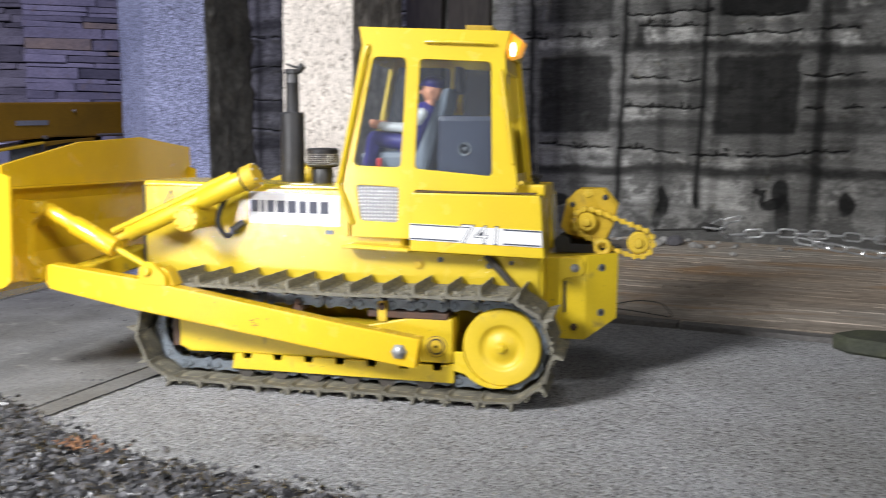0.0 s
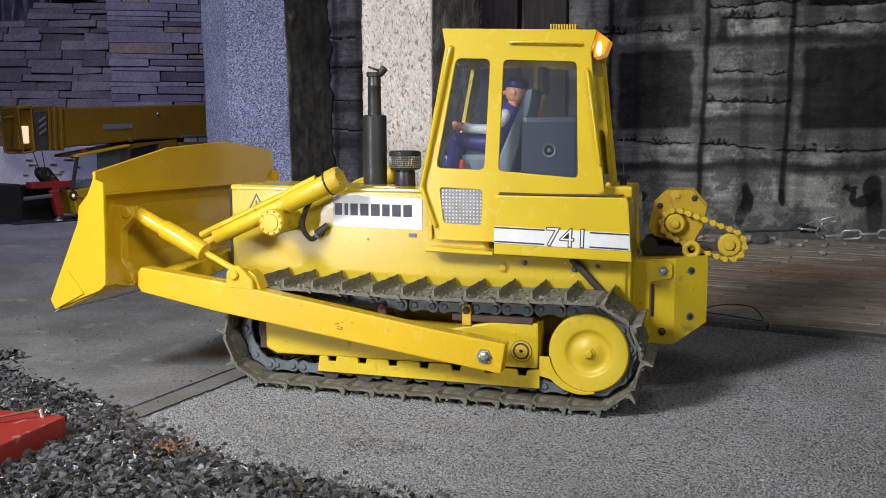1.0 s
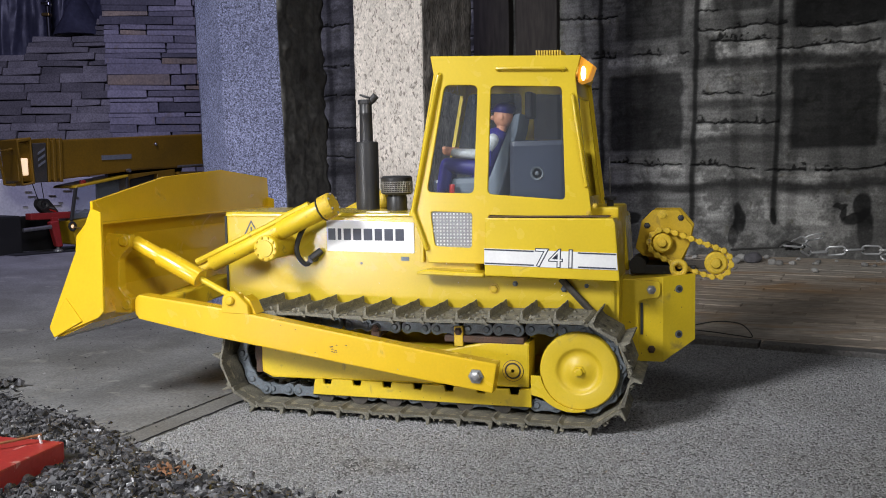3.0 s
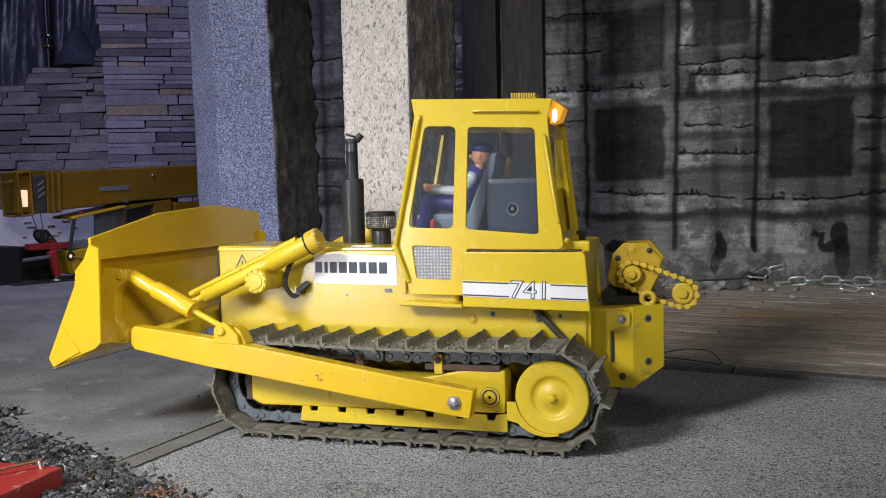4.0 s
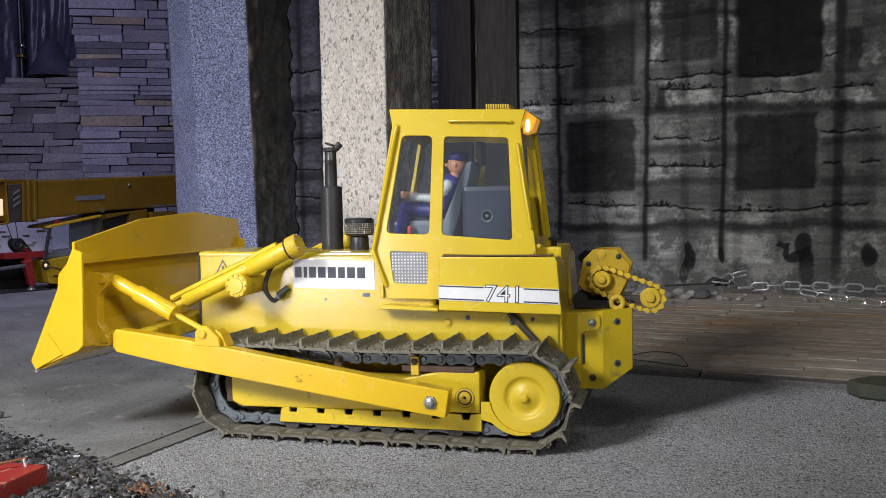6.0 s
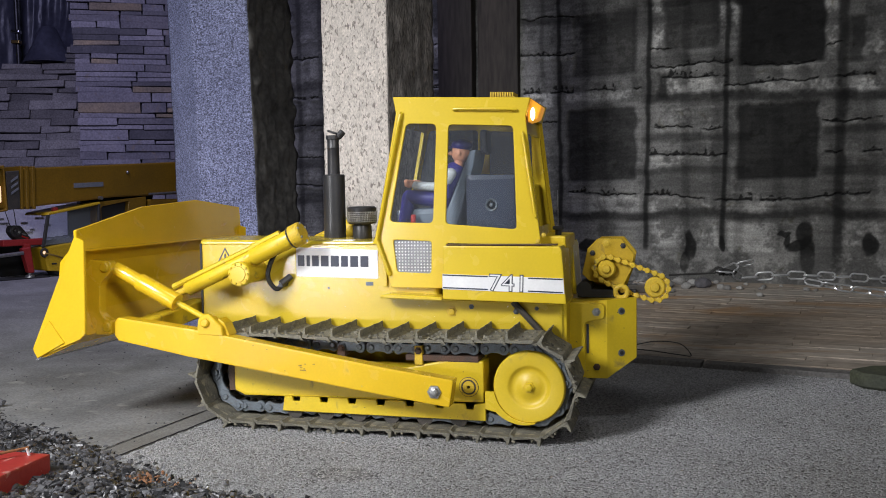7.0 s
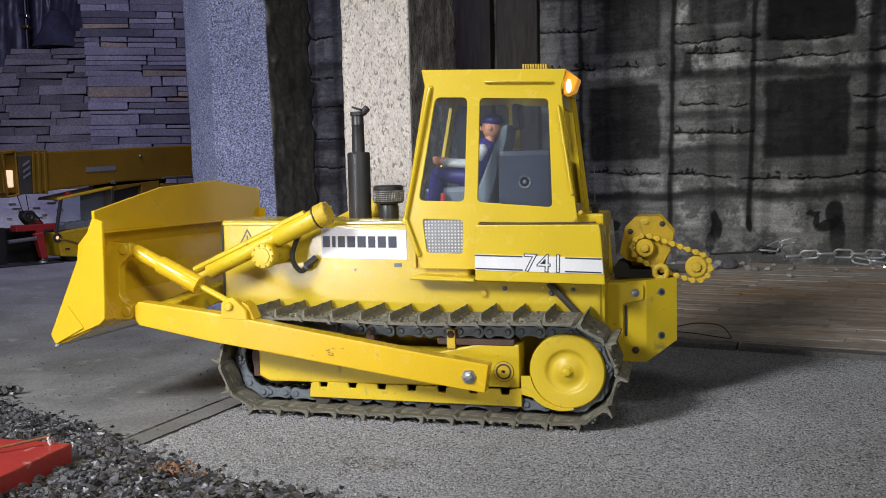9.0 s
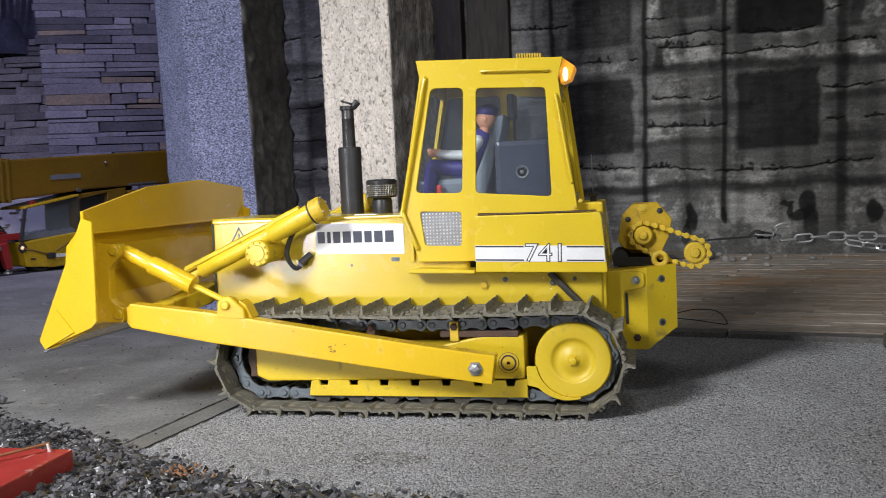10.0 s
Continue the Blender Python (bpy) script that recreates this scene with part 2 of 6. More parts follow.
def curve_pts(points, n=8):
    """Smooth points through the given ones."""
    p = [Vector(q) for q in points]
    out = []
    for i in range(len(p) - 1):
        a, b, c, d = p[max(i - 1, 0)], p[i], p[i + 1], p[min(i + 2, len(p) - 1)]
        for j in range(n):
            t = j / n
            out.append(0.5 * (2 * b + (c - a) * t + (2 * a - 5 * b + 4 * c - d) * t * t + (3 * b - a - 3 * c + d) * t ** 3))
    return out + [p[-1]]


def ball(c, r, scale=(1, 1, 1), bm=None, seg=16, rot=None):
    b = fresh()
    m = Matrix.Translation(c) @ (rot or Matrix()) @ Matrix.Diagonal((*scale, 1))
    bmesh.ops.create_uvsphere(b, u_segments=seg, v_segments=max(6, seg // 2), radius=r, matrix=m)
    return b if bm is None else join(bm, b)


def lathe(c, axis, profile, seg=32, bm=None):
    """A turned shape: profile of (radius, height) along axis from c."""
    b = fresh()
    m = Matrix.Translation(c) @ Vector(axis).to_track_quat("Z", "Y").to_matrix().to_4x4()
    rings = []
    for r, h in profile:
        rings.append([b.verts.new(m @ Vector((r * math.cos(2 * math.pi * j / seg), r * math.sin(2 * math.pi * j / seg), h))) for j in range(seg)])
    for i in range(len(rings) - 1):
        for j in range(seg):
            b.faces.new((rings[i][j], rings[i][(j + 1) % seg], rings[i + 1][(j + 1) % seg], rings[i + 1][j]))
    b.faces.new(rings[0]), b.faces.new(rings[-1])
    return b if bm is None else join(bm, b)


def text_mesh(body, size, thick=0.0001, offset=0.0):
    c = bpy.data.curves.new("letters", "FONT")
    c.body, c.size, c.extrude, c.offset, c.align_x, c.align_y = body, size, thick, offset, "CENTER", "CENTER"
    ob = new("letters", c)
    bpy.context.view_layer.update()
    me = bpy.data.meshes.new_from_object(ob.evaluated_get(bpy.context.evaluated_depsgraph_get()))
    b = fresh()
    b.from_mesh(me)
    bpy.data.objects.remove(ob)
    bpy.data.curves.remove(c)
    bpy.data.meshes.remove(me)
    return b

# ---- the set ----
ASPHALT = mat("grey_asphalt", (0.24, 0.24, 0.245), (0.187, 0.181, 0.174), rough=0.85, scale=5, fine=60, bump=1.0, grain=0.15, cells=(520, 0.40, 1.7), flecks=(120, (0.33, 0.275, 0.21), 0.70))
SLAB = mat("worn_grey_slab", (0.215, 0.214, 0.214), (0.14, 0.138, 0.135), rough=0.8, scale=11, fine=420, bump=0.4, grain=0.28, dirt=(0.27, 0.265, 0.25), dirt_at=0.60)
STRIP = mat("dirty_joint", (0.19, 0.186, 0.178), (0.155, 0.15, 0.142), rough=0.9, scale=20, fine=700, bump=0.4, grain=0.3)
PLAIN = mat("grey_hall_paint", (0.30, 0.30, 0.31), (0.26, 0.26, 0.27), rough=0.9, scale=2, fine=60, bump=0.1)
CREAM = mat("cream_granite", (0.72, 0.655, 0.60), (0.57, 0.52, 0.475), rough=0.8, scale=90, fine=600, bump=0.9, grain=0.22, dirt=(0.25, 0.22, 0.195), dirt_at=0.535, streak=(1.0, 1.0, 0.5))
# the cream granite again, darkened for the shade on the pillar's right face
CREAM_SHADED = mat("broken_granite", (0.25, 0.225, 0.205), (0.16, 0.148, 0.138), rough=0.8, scale=90, fine=500, bump=1.0, grain=0.4, dirt=(0.085, 0.078, 0.07), dirt_at=0.53, streak=(1.0, 1.0, 0.3))
BLUE_G = mat("blue_grey_granite", (0.172, 0.187, 0.305), (0.128, 0.14, 0.24), rough=0.85, scale=10, fine=520, bump=1.0, grain=0.5, cells=(760, 0.30, 1.9))
ROCK = mat("black_rock", (0.10, 0.097, 0.092), (0.05, 0.048, 0.047), rough=0.40, scale=14, fine=150, bump=0.8, grain=0.4, dirt=(0.15, 0.147, 0.14), dirt_at=0.63)
SLATE = mat("stacked_slate", (0.24, 0.225, 0.245), (0.175, 0.168, 0.19), rough=0.85, scale=9, fine=150, bump=0.8, grain=0.25, each=0.35, dirt=(0.22, 0.185, 0.16), dirt_at=0.62)
SLATE_TAN = mat("tan_slate", (0.29, 0.225, 0.15), (0.21, 0.175, 0.135), rough=0.85, scale=12, fine=150, bump=0.8, grain=0.25, each=0.25)
SLATE_DARK = mat("dark_slate", (0.115, 0.11, 0.12), (0.085, 0.082, 0.092), rough=0.8, scale=12, fine=150, bump=0.8, grain=0.25, each=0.25)
MORTAR = mat("dark_joint_stone", (0.045, 0.045, 0.052), (0.03, 0.03, 0.035), rough=0.95, scale=20, fine=300, bump=0.4)
SLATE_B = mat("grey_slate", (0.31, 0.292, 0.28), (0.22, 0.208, 0.203), rough=0.9, scale=9, fine=150, bump=0.8, grain=0.3, each=0.35)
FILM = mat("crumpled_plastic_film", (0.12, 0.125, 0.175), (0.055, 0.058, 0.085), rough=0.36, scale=5, fine=60, bump=0.3, grain=0.2)
PLANK = mat("weathered_plank", (0.41, 0.365, 0.315), (0.345, 0.265, 0.195), rough=0.65, scale=5, fine=240, bump=0.5, grain=0.25, each=0.20, island=0.10, dirt=(0.37, 0.235, 0.13), dirt_at=0.54, streak=(0.25, 1.0, 1.0))
KERB = mat("dark_wet_kerb", (0.19, 0.178, 0.168), (0.12, 0.114, 0.11), rough=0.7, scale=25, fine=400, bump=0.6, grain=0.3)
POST = mat("dark_stained_post", (0.062, 0.052, 0.042), (0.036, 0.031, 0.026), rough=0.8, scale=8, fine=160, bump=0.4, grain=0.3, streak=(1.0, 1.0, 0.15))
BROWN = mat("brown_weathered_post", (0.13, 0.10, 0.075), (0.09, 0.075, 0.06), rough=0.85, scale=10, fine=200, bump=0.5, grain=0.3, streak=(1.0, 1.0, 0.2))
LATH = mat("pale_lath", (0.46, 0.36, 0.25), (0.38, 0.29, 0.20), rough=0.7, scale=30, fine=400, bump=0.3, each=0.25, streak=(0.2, 1.0, 1.0))
GRAVEL = mat("dark_crushed_stone", (0.095, 0.094, 0.100), (0.056, 0.056, 0.061), rough=0.27, scale=80, fine=600, bump=0.4, grain=0.25, island=0.9)
SOIL = mat("dark_gravel_bed", (0.035, 0.034, 0.031), (0.06, 0.055, 0.047), rough=0.95, scale=60, fine=500, bump=0.8, grain=0.4)
PEBBLE = mat("pale_pebble", (0.42, 0.41, 0.39), (0.30, 0.29, 0.28), rough=0.8, scale=60, fine=400, bump=0.3, each=0.4)
RED_TIN = mat("red_painted_tin", (0.42, 0.038, 0.034), (0.35, 0.034, 0.03), rough=0.45, scale=25, fine=400, bump=0.1, grain=0.08, dirt=(0.55, 0.30, 0.26), dirt_at=0.64)
GREEN = mat("dark_green_board", (0.085, 0.092, 0.055), (0.055, 0.06, 0.045), rough=0.8, scale=20, fine=300, bump=0.4, grain=0.25, dirt=(0.10, 0.11, 0.05), dirt_at=0.66)
ORANGE = mat("rusty_flake", (0.34, 0.15, 0.055), (0.22, 0.11, 0.06), rough=0.85, scale=80, fine=500, bump=0.4, island=0.4)
DARKNESS = mat("dark_cloth", (0.045, 0.046, 0.07), (0.07, 0.07, 0.10), rough=0.95, scale=4, fine=80, bump=0.3)
PAPER = mat("white_print", (0.80, 0.80, 0.82), (0.70, 0.70, 0.74), rough=0.7, scale=30, fine=200, bump=0.05, grain=0.1)
# one crane yellow in two copies: shaded boom and side, lit cabin front
CRANE_SHADED = mat("crane_yellow", (0.20, 0.108, 0.006), (0.16, 0.088, 0.006), rough=0.4, scale=12, fine=300, bump=0.05, coat=0.2)
CRANE_LIT = mat("crane_cabin_yellow", (0.52, 0.33, 0.012), (0.44, 0.28, 0.012), rough=0.4, scale=12, fine=300, bump=0.05, coat=0.2)
# red made darker for the shadow the outrigger stands in
CRANE_RED = mat("dull_red_paint", (0.30, 0.018, 0.018), (0.24, 0.016, 0.016), rough=0.5, scale=40, fine=400, bump=0.05)
# near-black for the boxes that fill the shadowed zone around the crane
NIGHT = mat("black_felt", (0.007, 0.007, 0.008), (0.010, 0.010, 0.011), rough=0.95, scale=30, fine=400, bump=0.2)
BRASS = mat("dull_brass", (0.35, 0.24, 0.08), (0.28, 0.19, 0.07), rough=0.35, metal=0.8, scale=60, fine=500, bump=0.05)
CAB_GLASS = mat("grey_cab_window", (0.18, 0.19, 0.21), (0.14, 0.15, 0.17), rough=0.15, scale=10, bump=0.0)

floor = tagged(part("floor", box(-4.0, 3.0, -2.0, 4.5, -0.05, 0.0, 0.0), ASPHALT), "rough grey asphalt floor of the diorama", "floor", kind="structure")
tagged(part("slab", plate([(-0.3045, 0.60), (-0.2905, 0.74), (-0.228, 1.30), (-0.228, 2.4), (-3.5, 2.4), (-3.5, 0.60)], -0.01, 0.0015, axis="z", w=0.0005), SLAB), "smooth worn grey floor slab", "slab", kind="structure")
tagged(part("joint_strip", plate([(-0.3040, 0.59), (-0.2890, 0.74), (-0.2265, 1.30), (-0.1950, 1.30), (-0.2630, 0.74), (-0.2800, 0.59)], -0.008, 0.0008, axis="z", w=0.0004), STRIP), "dusty strip along the floor slab's edge", "joint", kind="structure")
b = fresh()
rs = random.Random(11)
for x0, y0, x1, y1 in ((-0.2800, 0.60, -0.2640, 0.735), (-0.2640, 0.735, -0.2350, 0.95), (-0.3030, 0.62, -0.2905, 0.735)):
    n = 26
    pts = [Vector((x0 + (x1 - x0) * k / n + rs.uniform(-0.0006, 0.0006), y0 + (y1 - y0) * k / n, 0.0012)) for k in range(n + 1)]
    tube(pts, 0.0003 if x0 < -0.29 else 0.0006, 5, bm=b)
tagged(part("joint_crack", b, MORTAR), "dark open crack beside the slab", "joint", kind="structure")

stain = fresh()
ring = [stain.verts.new((-0.0872 + (0.030 + 0.012 * noise.noise(Vector((math.cos(a), math.sin(a), 3.3)) * 1.7)) * math.cos(a), 0.600 + (0.017 + 0.007 * noise.noise(Vector((math.cos(a), math.sin(a), 1.3)) * 2.1)) * math.sin(a), 0.0004)) for a in np.linspace(0, 2 * math.pi, 40, endpoint=False)]
stain.faces.new(ring)
OIL = mat("oily_asphalt", (0.13, 0.13, 0.134), (0.17, 0.17, 0.17), rough=0.7, scale=60, fine=60, bump=1.0, grain=0.15, cells=(440, 0.25, 2.0))
tagged(part("floor_stain", stain, OIL), "dark oily stain on the asphalt", "stain", kind="structure")

# hall round the diorama
for name, dims in (("wall_south", (-4.1, 3.1, -2.1, -2.0, 0, 2.7)), ("wall_north", (-4.1, 3.1, 4.5, 4.6, 0, 2.7)), ("wall_west", (-4.1, -4.0, -2.0, 4.5, 0, 2.7)), ("wall_east", (3.0, 3.1, -2.0, 4.5, 0, 2.7))):
    tagged(part(name, box(*dims, 0.0), DARKNESS if name in ("wall_north", "wall_west") else PLAIN), "plain hall wall", "wall", kind="structure")
tagged(part("ceiling", box(-4.1, 3.1, -2.1, 4.6, 2.7, 2.8, 0.0), PLAIN), "plain grey hall ceiling", "ceiling", kind="structure")

# back wall: stained concrete with a dark lattice, patches and ragged cracks
WA = radians(-13)
WALL = Matrix.Translation((0, 1.668, 0)) @ Matrix.Rotation(WA, 4, "Z")


def smooth_step(a, b, x):
    t = np.clip((x - a) / (b - a), 0, 1)
    return t * t * (3 - 2 * t)


def field(S, Z, cell, seed):
    """Smooth random values on the wall, about 0 to 1."""
    g = np.random.RandomState(seed)
    nx, nz = int((S.max() - S.min()) / cell) + 4, int((Z.max() - Z.min()) / cell) + 4
    v = g.rand(nz, nx)
    u, w = (S - S.min()) / cell, (Z - Z.min()) / cell
    i, j = u.astype(int), w.astype(int)
    fu, fw = u - i, w - j
    fu, fw = fu * fu * (3 - 2 * fu), fw * fw * (3 - 2 * fw)
    return (v[j, i] * (1 - fu) + v[j, i + 1] * fu) * (1 - fw) + (v[j + 1, i] * (1 - fu) + v[j + 1, i + 1] * fu) * fw


s_ax, z_ax = np.arange(-0.88, 0.80, 0.0017), np.arange(-0.02, 0.70, 0.0017)
S, Z = np.meshgrid(s_ax, z_ax)
f1, f2, f3, f4 = field(S, Z, 0.06, 1), field(S, Z, 0.022, 2), field(S, Z, 0.008, 3), field(S, Z, 0.0035, 4)
rough_f = 0.36 * f1 + 0.30 * f2 + 0.18 * f3 + 0.16 * f4
wx, wz = (f2 - 0.5) * 0.0035, (f1 - 0.5) * 0.010 + (f3 - 0.5) * 0.003
streak = field(S * 0.16, Z * 1.3, 0.006, 14) * 0.6 + field(S * 0.2, Z * 2.4, 0.005, 15) * 0.4
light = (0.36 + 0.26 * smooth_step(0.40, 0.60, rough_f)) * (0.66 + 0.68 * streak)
# light falloff to the right and the top, painted into the wall colour
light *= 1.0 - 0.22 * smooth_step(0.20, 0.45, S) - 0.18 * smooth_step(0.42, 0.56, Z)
relief = (rough_f - 0.5) * 0.006


def dim(mask, k):
    global light
    light = light * (1 - k * mask)


for s, lean, w, k, stop in ((-0.0735, -0.004, 0.0050, 0.88, 0.135), (0.0935, 0.020, 0.0055, 0.90, 0.098), (0.2285, 0.022, 0.0055, 0.90, 0.104), (0.411, 0.018, 0.0105, 0.86, 0.06), (-0.108, 0.0, 0.0050, 0.5, 0.42), (-0.023, 0.0, 0.008, 0.40, 0.16), (0.070, 0.0, 0.007, 0.40, 0.37), (0.161, 0.01, 0.0095, 0.52, 0.06), (0.254, 0.01, 0.010, 0.45, 0.08), (0.3135, 0.0, 0.011, 0.42, 0.10), (0.212, 0.0, 0.009, 0.38, 0.16), (0.270, 0.0, 0.009, 0.5, 0.36), (0.0097, 0.0, 0.010, 0.35, 0.11), (0.357, 0.0, 0.008, 0.3, 0.10), (0.455, 0.0, 0.012, 0.4, 0.08), (-0.39, 0.0, 0.008, 0.6, 0.1), (-0.43, 0.0, 0.008, 0.7, 0.1), (-0.62, 0.0, 0.009, 0.6, 0.1), (-0.68, 0.0, 0.008, 0.7, 0.1), (-0.745, 0.0, 0.007, 0.6, 0.1)):
    core = np.exp(-((S + wx - s - lean * (Z - 0.3)) / w) ** 4)
    halo = np.exp(-((S + wx - s - lean * (Z - 0.3)) / (w * 2.0)) ** 2)
    dim(np.maximum(core, 0.45 * halo) * smooth_step(stop - 0.006, stop + 0.012, Z + wz), k)
for z, drop, s0, s1, w, k in ((0.531, 0.03, 0.09, 0.26, 0.0065, 0.75), (0.497, 0.10, -0.18, -0.05, 0.007, 0.6), (0.367, 0.04, 0.09, 0.60, 0.0085, 0.82), (0.298, 0.04, 0.085, 0.27, 0.008, 0.65), (0.237, 0.03, 0.06, 0.27, 0.007, 0.62), (0.163, 0.0, -0.18, 0.60, 0.0085, 0.80), (0.433, 0.05, 0.09, 0.26, 0.010, 0.45), (0.300, 0.0, 0.385, 0.60, 0.008, 0.7), (0.232, 0.0, 0.385, 0.60, 0.009, 0.65), (0.570, 0.03, -0.2, 0.60, 0.012, 0.6), (0.445, 0.0, -0.9, -0.33, 0.012, 0.7), (0.36, 0.0, -0.9, -0.33, 0.012, 0.7), (0.28, 0.0, -0.9, -0.33, 0.012, 0.7), (0.20, 0.0, -0.9, -0.33, 0.012, 0.7)):
    m = np.exp(-((Z + wz - z + drop * (S - 0.2)) / w) ** 4) * smooth_step(s0 - 0.01, s0 + 0.004, S) * smooth_step(s1 + 0.01, s1 - 0.004, S)
    dim(m * (0.72 + 0.28 * f1), k)
for s0, s1, z0, z1, k in ((-0.058, 0.073, 0.226, 0.360, 0.78), (0.250, 0.379, 0.219, 0.350, 0.86), (-0.045, 0.071, 0.418, 0.530, 0.60), (0.252, 0.387, 0.412, 0.60, 0.93), (0.124, 0.218, 0.452, 0.60, 0.62), (0.424, 0.445, 0.41, 0.48, 0.7), (-0.62, -0.52, 0.25, 0.36, 0.8), (0.62, 0.75, 0.22, 0.35, 0.8), (0.112, 0.127, 0.368, 0.412, 0.75), (-0.20, -0.12, 0.20, 0.32, 0.5)):
    e = 0.0045
    m = smooth_step(s0 - e, s0 + e, S + wx * 2) * smooth_step(s1 + e, s1 - e, S + wx * 2) * smooth_step(z0 - e, z0 + e, Z + wz * 0.7) * smooth_step(z1 + e, z1 - e, Z + wz * 0.7)
    dim(m, k)
    relief -= 0.003 * m
# pale patches
for s0, s1, z0, z1, k in ((0.1025, 0.122, 0.455, 0.50, 1.3), (0.1025, 0.122, 0.515, 0.56, 1.3), (0.220, 0.247, 0.488, 0.525, 1.3), (0.388, 0.407, 0.49, 0.54, 1.1), (0.387, 0.408, 0.425, 0.468, 1.2), (0.442, 0.47, 0.42, 0.452, 1.0), (-0.045, -0.03, 0.46, 0.51, 1.0), (-0.14, -0.085, 0.37, 0.393, 1.1), (-0.06, 0.075, 0.376, 0.388, 1.1), (0.125, 0.30, 0.376, 0.400, 0.8), (0.30, 0.46, 0.365, 0.384, 0.7), (0.435, 0.465, 0.352, 0.385, 0.8), (0.10, 0.22, 0.17, 0.194, 0.9), (0.10, 0.22, 0.246, 0.268, 0.8), (0.13, 0.21, 0.322, 0.352, 0.45), (0.23, 0.30, 0.168, 0.182, 0.6), (0.10, 0.16, 0.108, 0.15, 0.8), (0.185, 0.22, 0.11, 0.15, 0.7), (0.235, 0.31, 0.10, 0.15, 0.7), (0.37, 0.47, 0.11, 0.155, 0.6), (-0.05, 0.08, 0.17, 0.20, 0.5), (-0.35, -0.33, 0.42, 0.55, 1.2), (-0.35, -0.33, 0.33, 0.40, 1.0)):
    e = 0.004
    m = smooth_step(s0 - e, s0 + e, S + wx * 3) * smooth_step(s1 + e, s1 - e, S + wx * 3) * smooth_step(z0 - e, z0 + e, Z + wz) * smooth_step(z1 + e, z1 - e, Z + wz)
    light = light * (1 + k * m * (0.35 + 0.9 * smooth_step(0.38, 0.6, rough_f)))
g = np.random.RandomState(8)
for z, slope, s0, s1, teeth in ((0.394, -0.02, -0.145, 0.081, 2), (0.404, -0.03, 0.121, 0.23, 2), (0.384, 0.01, 0.228, 0.46, 1), (0.535, -0.03, -0.148, -0.045, 0), (0.4655, -0.03, -0.15, -0.045, 1), (0.4575, -0.08, 0.10, 0.165, 0), (0.341, -0.01, -0.125, -0.08, 0), (0.319, -0.07, 0.108, 0.222, 1), (0.270, -0.03, 0.098, 0.23, 2), (0.2055, -0.05, -0.063, 0.10, 2), (0.1975, -0.065, 0.098, 0.31, 2), (0.1835, 0.09, 0.308, 0.46, 1), (0.262, 0.0, 0.39, 0.47, 1), (0.315, 0.0, 0.385, 0.47, 1), (0.44, 0.0, 0.39, 0.41, 0), (0.36, 0.0, -0.8, -0.33, 1), (0.29, 0.0, -0.8, -0.35, 0), (0.23, 0.0, -0.8, -0.35, 1), (0.42, 0.0, -0.8, -0.33, 1), (0.505, 0.0, -0.8, -0.33, 1), (0.455, 0.02, -0.35, -0.32, 1), (0.265, 0.0, 0.5, 0.8, 1), (0.39, 0.0, 0.5, 0.8, 1), (0.415, 0.0, 0.26, 0.37, 1), (0.425, 0.01, 0.10, 0.24, 1)):
    line = z + slope * (S - s0) + (field(S, Z * 0, 0.03, g.randint(999)) - 0.5) * 0.006 + (field(S, Z * 0, 0.006, g.randint(999)) - 0.5) * 0.003
    on = smooth_step(s0 - 0.004, s0, S) * smooth_step(s1 + 0.004, s1, S) * smooth_step(0.25, 0.4, field(S, Z * 0, 0.02, g.randint(999)) + 0.15)
    m = smooth_step(0.0019, 0.0006, np.abs(Z - line)) * on
    dim(m, 0.9)
    relief -= 0.0025 * m
    if teeth:
        drop = 0.007 * teeth * field(S, Z * 0, 0.005, g.randint(999)) * smooth_step(0.35, 0.55, field(S, Z * 0, 0.025, g.randint(999)))
        m = smooth_step(0.0, 0.001, Z - line) * smooth_step(0.002, 0.0, Z - line - drop) * on * smooth_step(0.35, 0.55, f4)
        dim(m, 0.88)
        relief -= 0.002 * m
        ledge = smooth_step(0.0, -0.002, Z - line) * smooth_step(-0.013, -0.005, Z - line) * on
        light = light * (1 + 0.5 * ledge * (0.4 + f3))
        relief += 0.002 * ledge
for s, z, a, c in ((0.357, 0.128, 0.014, 0.020), (0.360, 0.090, 0.013, 0.034), (0.345, 0.110, 0.016, 0.010), (0.322, 0.132, 0.012, 0.005), (0.329, 0.119, 0.005, 0.012), (0.455, 0.112, 0.012, 0.022), (0.168, 0.108, 0.010, 0.024), (0.160, 0.080, 0.008, 0.022), (-0.02, 0.11, 0.02, 0.012), (0.224, 0.115, 0.006, 0.012)):
    m = smooth_step(1.3, 0.7, ((S + wx * 2.5 - s) / a) ** 2 + ((Z + wz * 1.6 - z) / c) ** 2)
    dim(m, 0.90)
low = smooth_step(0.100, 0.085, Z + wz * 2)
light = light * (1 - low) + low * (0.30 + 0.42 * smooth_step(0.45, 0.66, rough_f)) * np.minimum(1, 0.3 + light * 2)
# left end and top band darkened further in the colour
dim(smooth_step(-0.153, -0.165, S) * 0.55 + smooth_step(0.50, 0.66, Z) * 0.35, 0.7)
nz, nx = S.shape
verts = np.stack([S.ravel(), -relief.ravel(), Z.ravel()], 1)
idx = np.arange(nz * nx).reshape(nz, nx)
quads = np.stack([idx[:-1, :-1].ravel(), idx[:-1, 1:].ravel(), idx[1:, 1:].ravel(), idx[1:, :-1].ravel()], 1)
me = bpy.data.meshes.new("wall_back")
me.from_pydata(verts.tolist(), [], quads.tolist())
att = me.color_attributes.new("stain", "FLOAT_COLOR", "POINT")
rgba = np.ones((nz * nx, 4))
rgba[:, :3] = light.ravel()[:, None]
